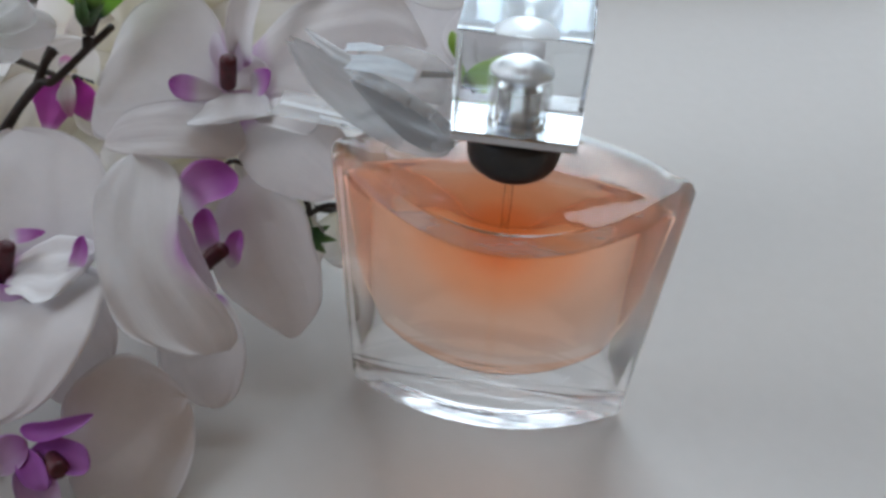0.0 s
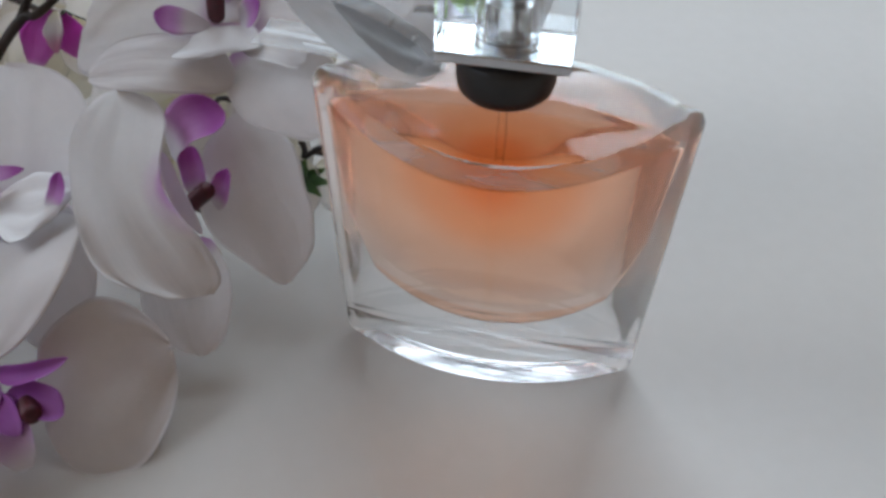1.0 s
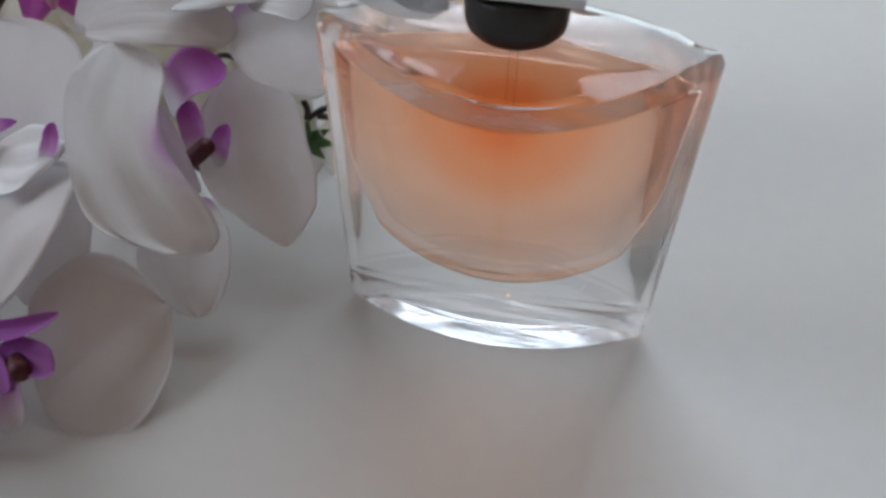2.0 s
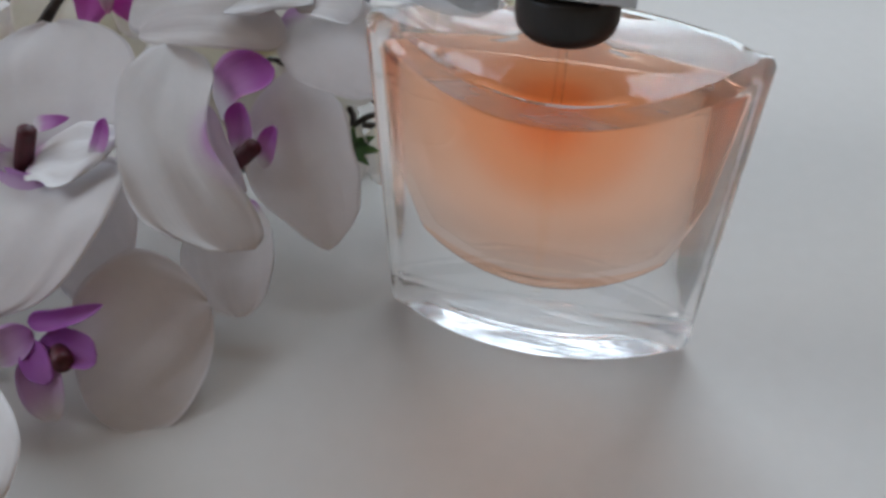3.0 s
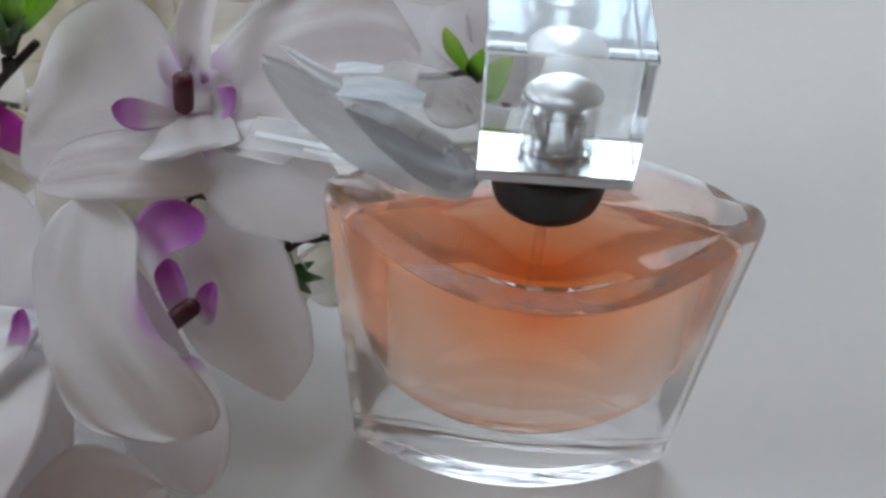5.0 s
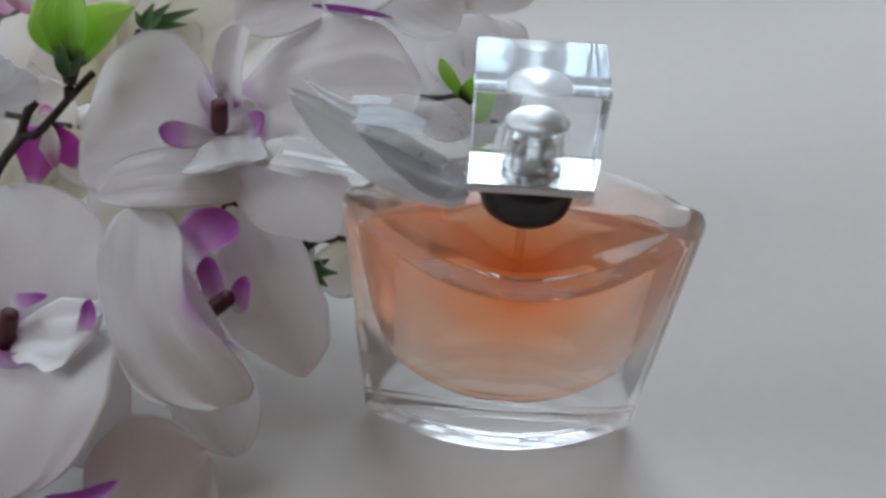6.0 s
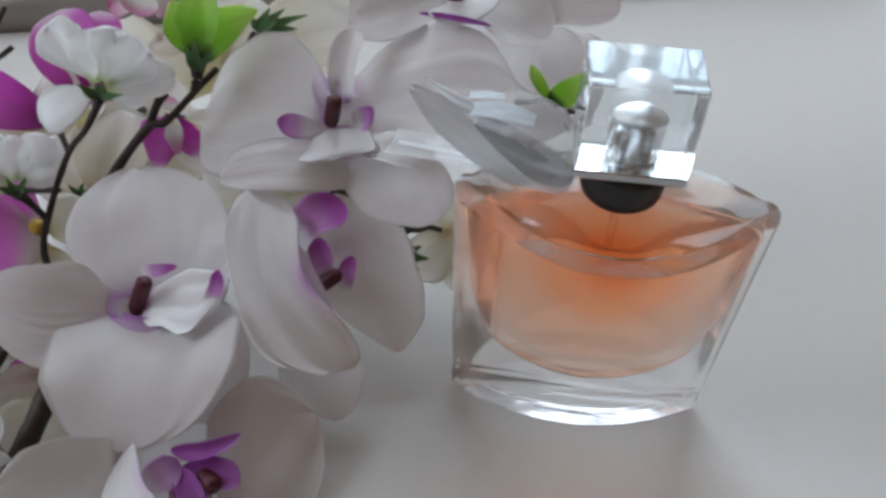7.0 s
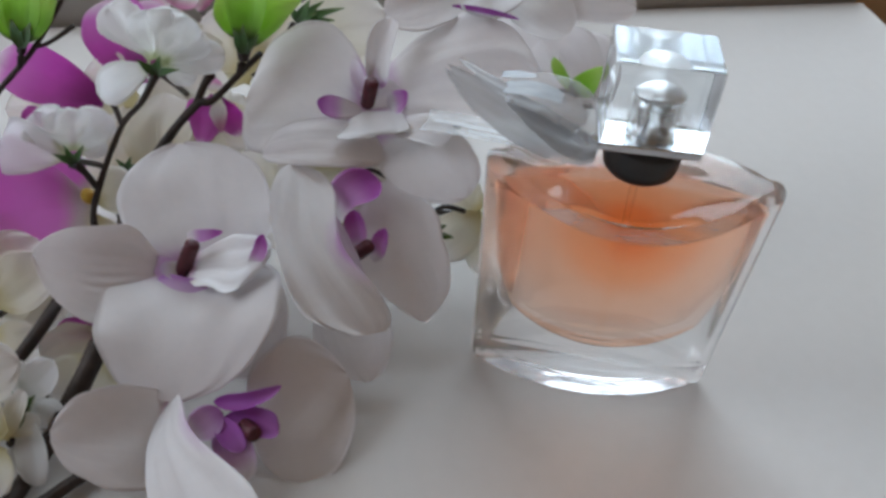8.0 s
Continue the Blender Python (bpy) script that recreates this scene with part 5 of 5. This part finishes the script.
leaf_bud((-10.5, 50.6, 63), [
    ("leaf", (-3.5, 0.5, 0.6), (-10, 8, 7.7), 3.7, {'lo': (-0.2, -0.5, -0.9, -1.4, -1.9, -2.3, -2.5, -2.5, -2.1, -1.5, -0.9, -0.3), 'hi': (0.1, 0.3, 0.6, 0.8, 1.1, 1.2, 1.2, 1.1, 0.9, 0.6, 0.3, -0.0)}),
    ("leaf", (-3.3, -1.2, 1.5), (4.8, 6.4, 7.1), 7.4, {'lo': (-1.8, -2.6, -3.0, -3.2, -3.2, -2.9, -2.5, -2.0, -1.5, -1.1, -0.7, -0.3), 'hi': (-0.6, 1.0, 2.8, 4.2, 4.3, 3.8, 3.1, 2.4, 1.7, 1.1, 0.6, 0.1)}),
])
leaf_tuft((-100.2, 70.5, 66), [
    ("sepal", (0, 0, 0), (13.6, 5.8, 3.4), 2.8, {'full': 0.4, 'point': 0.6}),
    ("sepal", (0.2, -0.9, 0.5), (7.5, 2.1, 6.8), 2.8, {'full': 0.4, 'point': 0.6}),
    ("sepal", (0.4, -1.8, 1), (3.6, 0.2, 7.7), 3.2, {'full': 0.4, 'point': 0.6}),
    ("sepal", (0, 0, 0), (11.2, 1.2, 1.2), 2.8, {'full': 0.4, 'point': 0.6}),
    ("sepal", (0, 0, 0), (-2.8, 2.8, 3.2), 2.5, {'full': 0.4, 'point': 0.6}),
    ("sepal", (0.4, -2, 0.7), (6.1, -2.1, 5), 2.8, {'full': 0.4, 'point': 0.6}),
])
leaf_tuft((-52.4, 27.4, 22), [
    ("sepal", (0, 0, 0), (5.7, 0.9, 4), 3.1, {'full': 0.4, 'point': 0.6}),
    ("sepal", (0, -0.8, 0.7), (8.3, -2.2, 2), 3.1, {'full': 0.4, 'point': 0.6}),
    ("sepal", (0.1, -1.5, 1.3), (5.7, -4.7, -0.8), 3.1, {'full': 0.4, 'point': 0.6}),
    ("sepal", (0.1, -1.5, 1.3), (0.3, 1.2, 5.9), 2.8, {'full': 0.4, 'point': 0.6}),
])
leaf_tuft((-144.7, 28.1, 33.2), [
    ("sepal", (0, 0, 0), (-3.1, 0.2, 3.3), 1.7, {'full': 0.4, 'point': 0.6}),
    ("sepal", (0.3, -0.8, 0.6), (1.7, 0.2, 4.8), 1.7, {'full': 0.4, 'point': 0.6}),
    ("sepal", (0.7, -1.6, 1.3), (4.2, -0.9, 3.4), 1.7, {'full': 0.4, 'point': 0.6}),
])
# branches
branch([
    ([(-129.7, 21.2, 72.4), (-132.9, 16.9, 66), (-140.6, 20.1, 55.3), (-145.8, 13.5, 41.9), (-148.3, 7.5, 29.1), (-142.4, 1.4, 16)], (1.33, 0.78, 0.86, 0.94, 1.01, 1.17)),
    ([(-140.6, 20.1, 55.3), (-142.7, 22.7, 58.3), (-144.6, 24.5, 60.3)], (0.78, 0.78, 0.86)),
    ([(-151.6, 10.5, 47.3), (-149.5, 10.5, 44.6), (-147.7, 12, 38.7)], (1.48, 1.09, 0.94)),
])
branch([
    ([(-106.7, 47.3, 67.3), (-111.7, 41.2, 63.4), (-118.2, 33.6, 58), (-123.1, 33.2, 56), (-132.3, 28, 44.3), (-144.3, 17.8, 23.8), (-141.6, 13.7, 7.1)], (0.94, 1.01, 1.09, 1.25, 1.48, 1.72, 1.79)),
    ([(-123.1, 33.2, 56), (-121.1, 36.4, 61.2), (-119.5, 38.8, 63.8)], (1.17, 1.25, 1.72)),
    ([(-111.7, 41.2, 63.4), (-110.8, 41.9, 67.3), (-111, 44.7, 70.5)], (1.2, 1.5, 2.6)),
])
branch([
    ([(-159.6, 42.5, 83.7), (-167.7, 32.6, 69.6), (-177.7, 24.9, 57.9), (-187.9, 19.8, 43.3)], (0.7, 0.78, 0.86, 0.94)),
    ([(-167.7, 32.6, 69.6), (-162.6, 32.3, 72.2), (-156, 34.1, 77.1)], (0.62, 0.62, 0.78)),
    ([(-171.3, 28.5, 65), (-170.4, 29.5, 69.1), (-170.9, 32.6, 72.6)], (0.78, 1.17, 1.72)),
])
branch([
    ([(-133.8, 2.7, 17), (-135.4, -24.5, 18), (-137.8, -41.0, 13), (-143.7, -60.4, 4.0), (-148.6, -82.5, 3.5)], (2.4, 2.8, 2.9, 2.4, 2.2)),
    ([(-136.8, 6.2, 19.3), (-149.0, -11.5, 20.5), (-153.2, -29.0, 18), (-163.0, -45.0, 6)], (1.6, 1.9, 1.9, 1.5)),
    ([(-113.2, -45, 3.5), (-127.5, -56.7, 3.5), (-136.4, -67.9, 3.5), (-144.7, -78.8, 3.5)], (1.72, 1.72, 1.72, 1.56)),
])
branch([
    ([(-72.6, 23.5, 40.9), (-70.9, 28.6, 43.6), (-56.4, 34.6, 30.3), (-53.5, 30.2, 25.2), (-61.7, 26.7, 15.3)], (0.62, 0.7, 0.86, 0.86, 0.86)),
    ([(-53.6, 30.8, 25.9), (-48.2, 33.4, 28.8), (-41.6, 35.4, 26.4)], (0.7, 0.78, 0.78)),
])
branch([
    ([(-12.5, 51.5, 62.6), (-15.5, 57, 60.5), (-22.0, 64, 54.0), (-38.3, 74, 46.0), (-64.0, 80.4, 36.0)], (0.7, 0.78, 0.9, 1.0, 0.94)),
])
branch([
    ([(-101.5, 70, 65.3), (-109, 68.8, 49.1), (-119.1, 59.1, 23.1)], (1.09, 0.94, 0.94)),
])
# the organza bow at the neck
ribbon("ribbon_tail", [(-12, -5, 82.3), (-15.4, -4, 82), (-22.4, 0, 81.9), (-31.8, 5, 83.2), (-41.6, 10, 85.7), (-51.0, 16, 89)], (5, 8.5, 11.5, 12, 9, 1.2), M_ORGANZA, (-0.1, -0.6, 0.8), "grey sheer ribbon tail", 0.5, 2.0)
ribbon("ribbon_tail", [(-11.8, -4.4, 81.8), (-15.0, -3.6, 82.1), (-20.0, -0.6, 83.2), (-27.0, 3.0, 85.6), (-34.5, 6.5, 88.2)], (4.5, 7.5, 9.0, 8.0, 3.0), M_ORGANZA_DARK, (0.05, -0.5, 0.87), "dark grey sheer ribbon tail", 0.9, 1.5)
ribbon("ribbon_tip", [(-33.0, 8.0, 87.6), (-39.0, 12.0, 88.6), (-47.8, 19.0, 89.8)], (4.5, 3.6, 0.5), M_ORGANZA, (0.1, -0.4, 0.9), "grey pointed tip of the ribbon", 0.2, 0.0)
ribbon("ribbon_loop", [(-12.1, -2, 83.4), (-14.6, 1, 87.4), (-20.0, 4, 90.0), (-27.0, 6.5, 90.6), (-35.0, 8.5, 89.0)], (5, 10, 13, 12, 6), M_ORGANZA_PALE, (0.1, -0.5, 0.85), "pale sheer ribbon loop", 0.7, 0.0)
# The highlight on these folds is their pale bluish colour.
ribbon("ribbon_fold", [(-21.5, 3.2, 91.6), (-26.0, 4, 92.4), (-31.0, 5, 92.2), (-36, 6.4, 91.0)], (3.2, 4.6, 4.8, 3.6), M_ORGANZA_PAINTED_SHEEN, (0.0, -0.30, 0.95), "fold of the ribbon with its highlight put into the colour", 0.06, 1.0)
ribbon("ribbon_fold", [(-28.6, 7, 94.6), (-32.9, 8, 93.9), (-37.0, 9, 92.8)], (1.2, 2.6, 2.0), M_ORGANZA_PAINTED_SHEEN, (0.1, -0.25, 0.96), "fold of the ribbon with its highlight put into the colour", 0.05, 0.5)
ribbon("ribbon_tail", [(-11.3, -2, 79.9), (-16.7, 2, 77.6), (-27.3, 7, 75.8), (-39.6, 12, 73.9), (-55.5, 18, 70.9)], (3, 5, 7, 8, 8), M_ORGANZA_PALE, (0.0, -0.25, 0.97), "pale sheer ribbon tail", 0.3, 1.0)
# Thin pale strips laid over the tail paint its bright edge lines.
ribbon("ribbon_edge", [(-13.8, -3, 81.1), (-26.1, 3, 78.7), (-37.6, 8, 76.4), (-52.9, 14, 73.8)], (0.8, 0.9, 1.0, 1.1), M_ORGANZA_WHITE, (0.0, -0.25, 0.97), "pale strip painted on as the bright edge of the ribbon", 0.1, 0.0)
ribbon("ribbon_edge", [(-24.5, 3, 77.4), (-33, 6, 75.7), (-43.3, 10, 74.1)], (0.6, 0.7, 0.6), M_ORGANZA_WHITE, (0.0, -0.25, 0.97), "pale strip painted on as the bright edge of the ribbon", 0.1, 0.0)
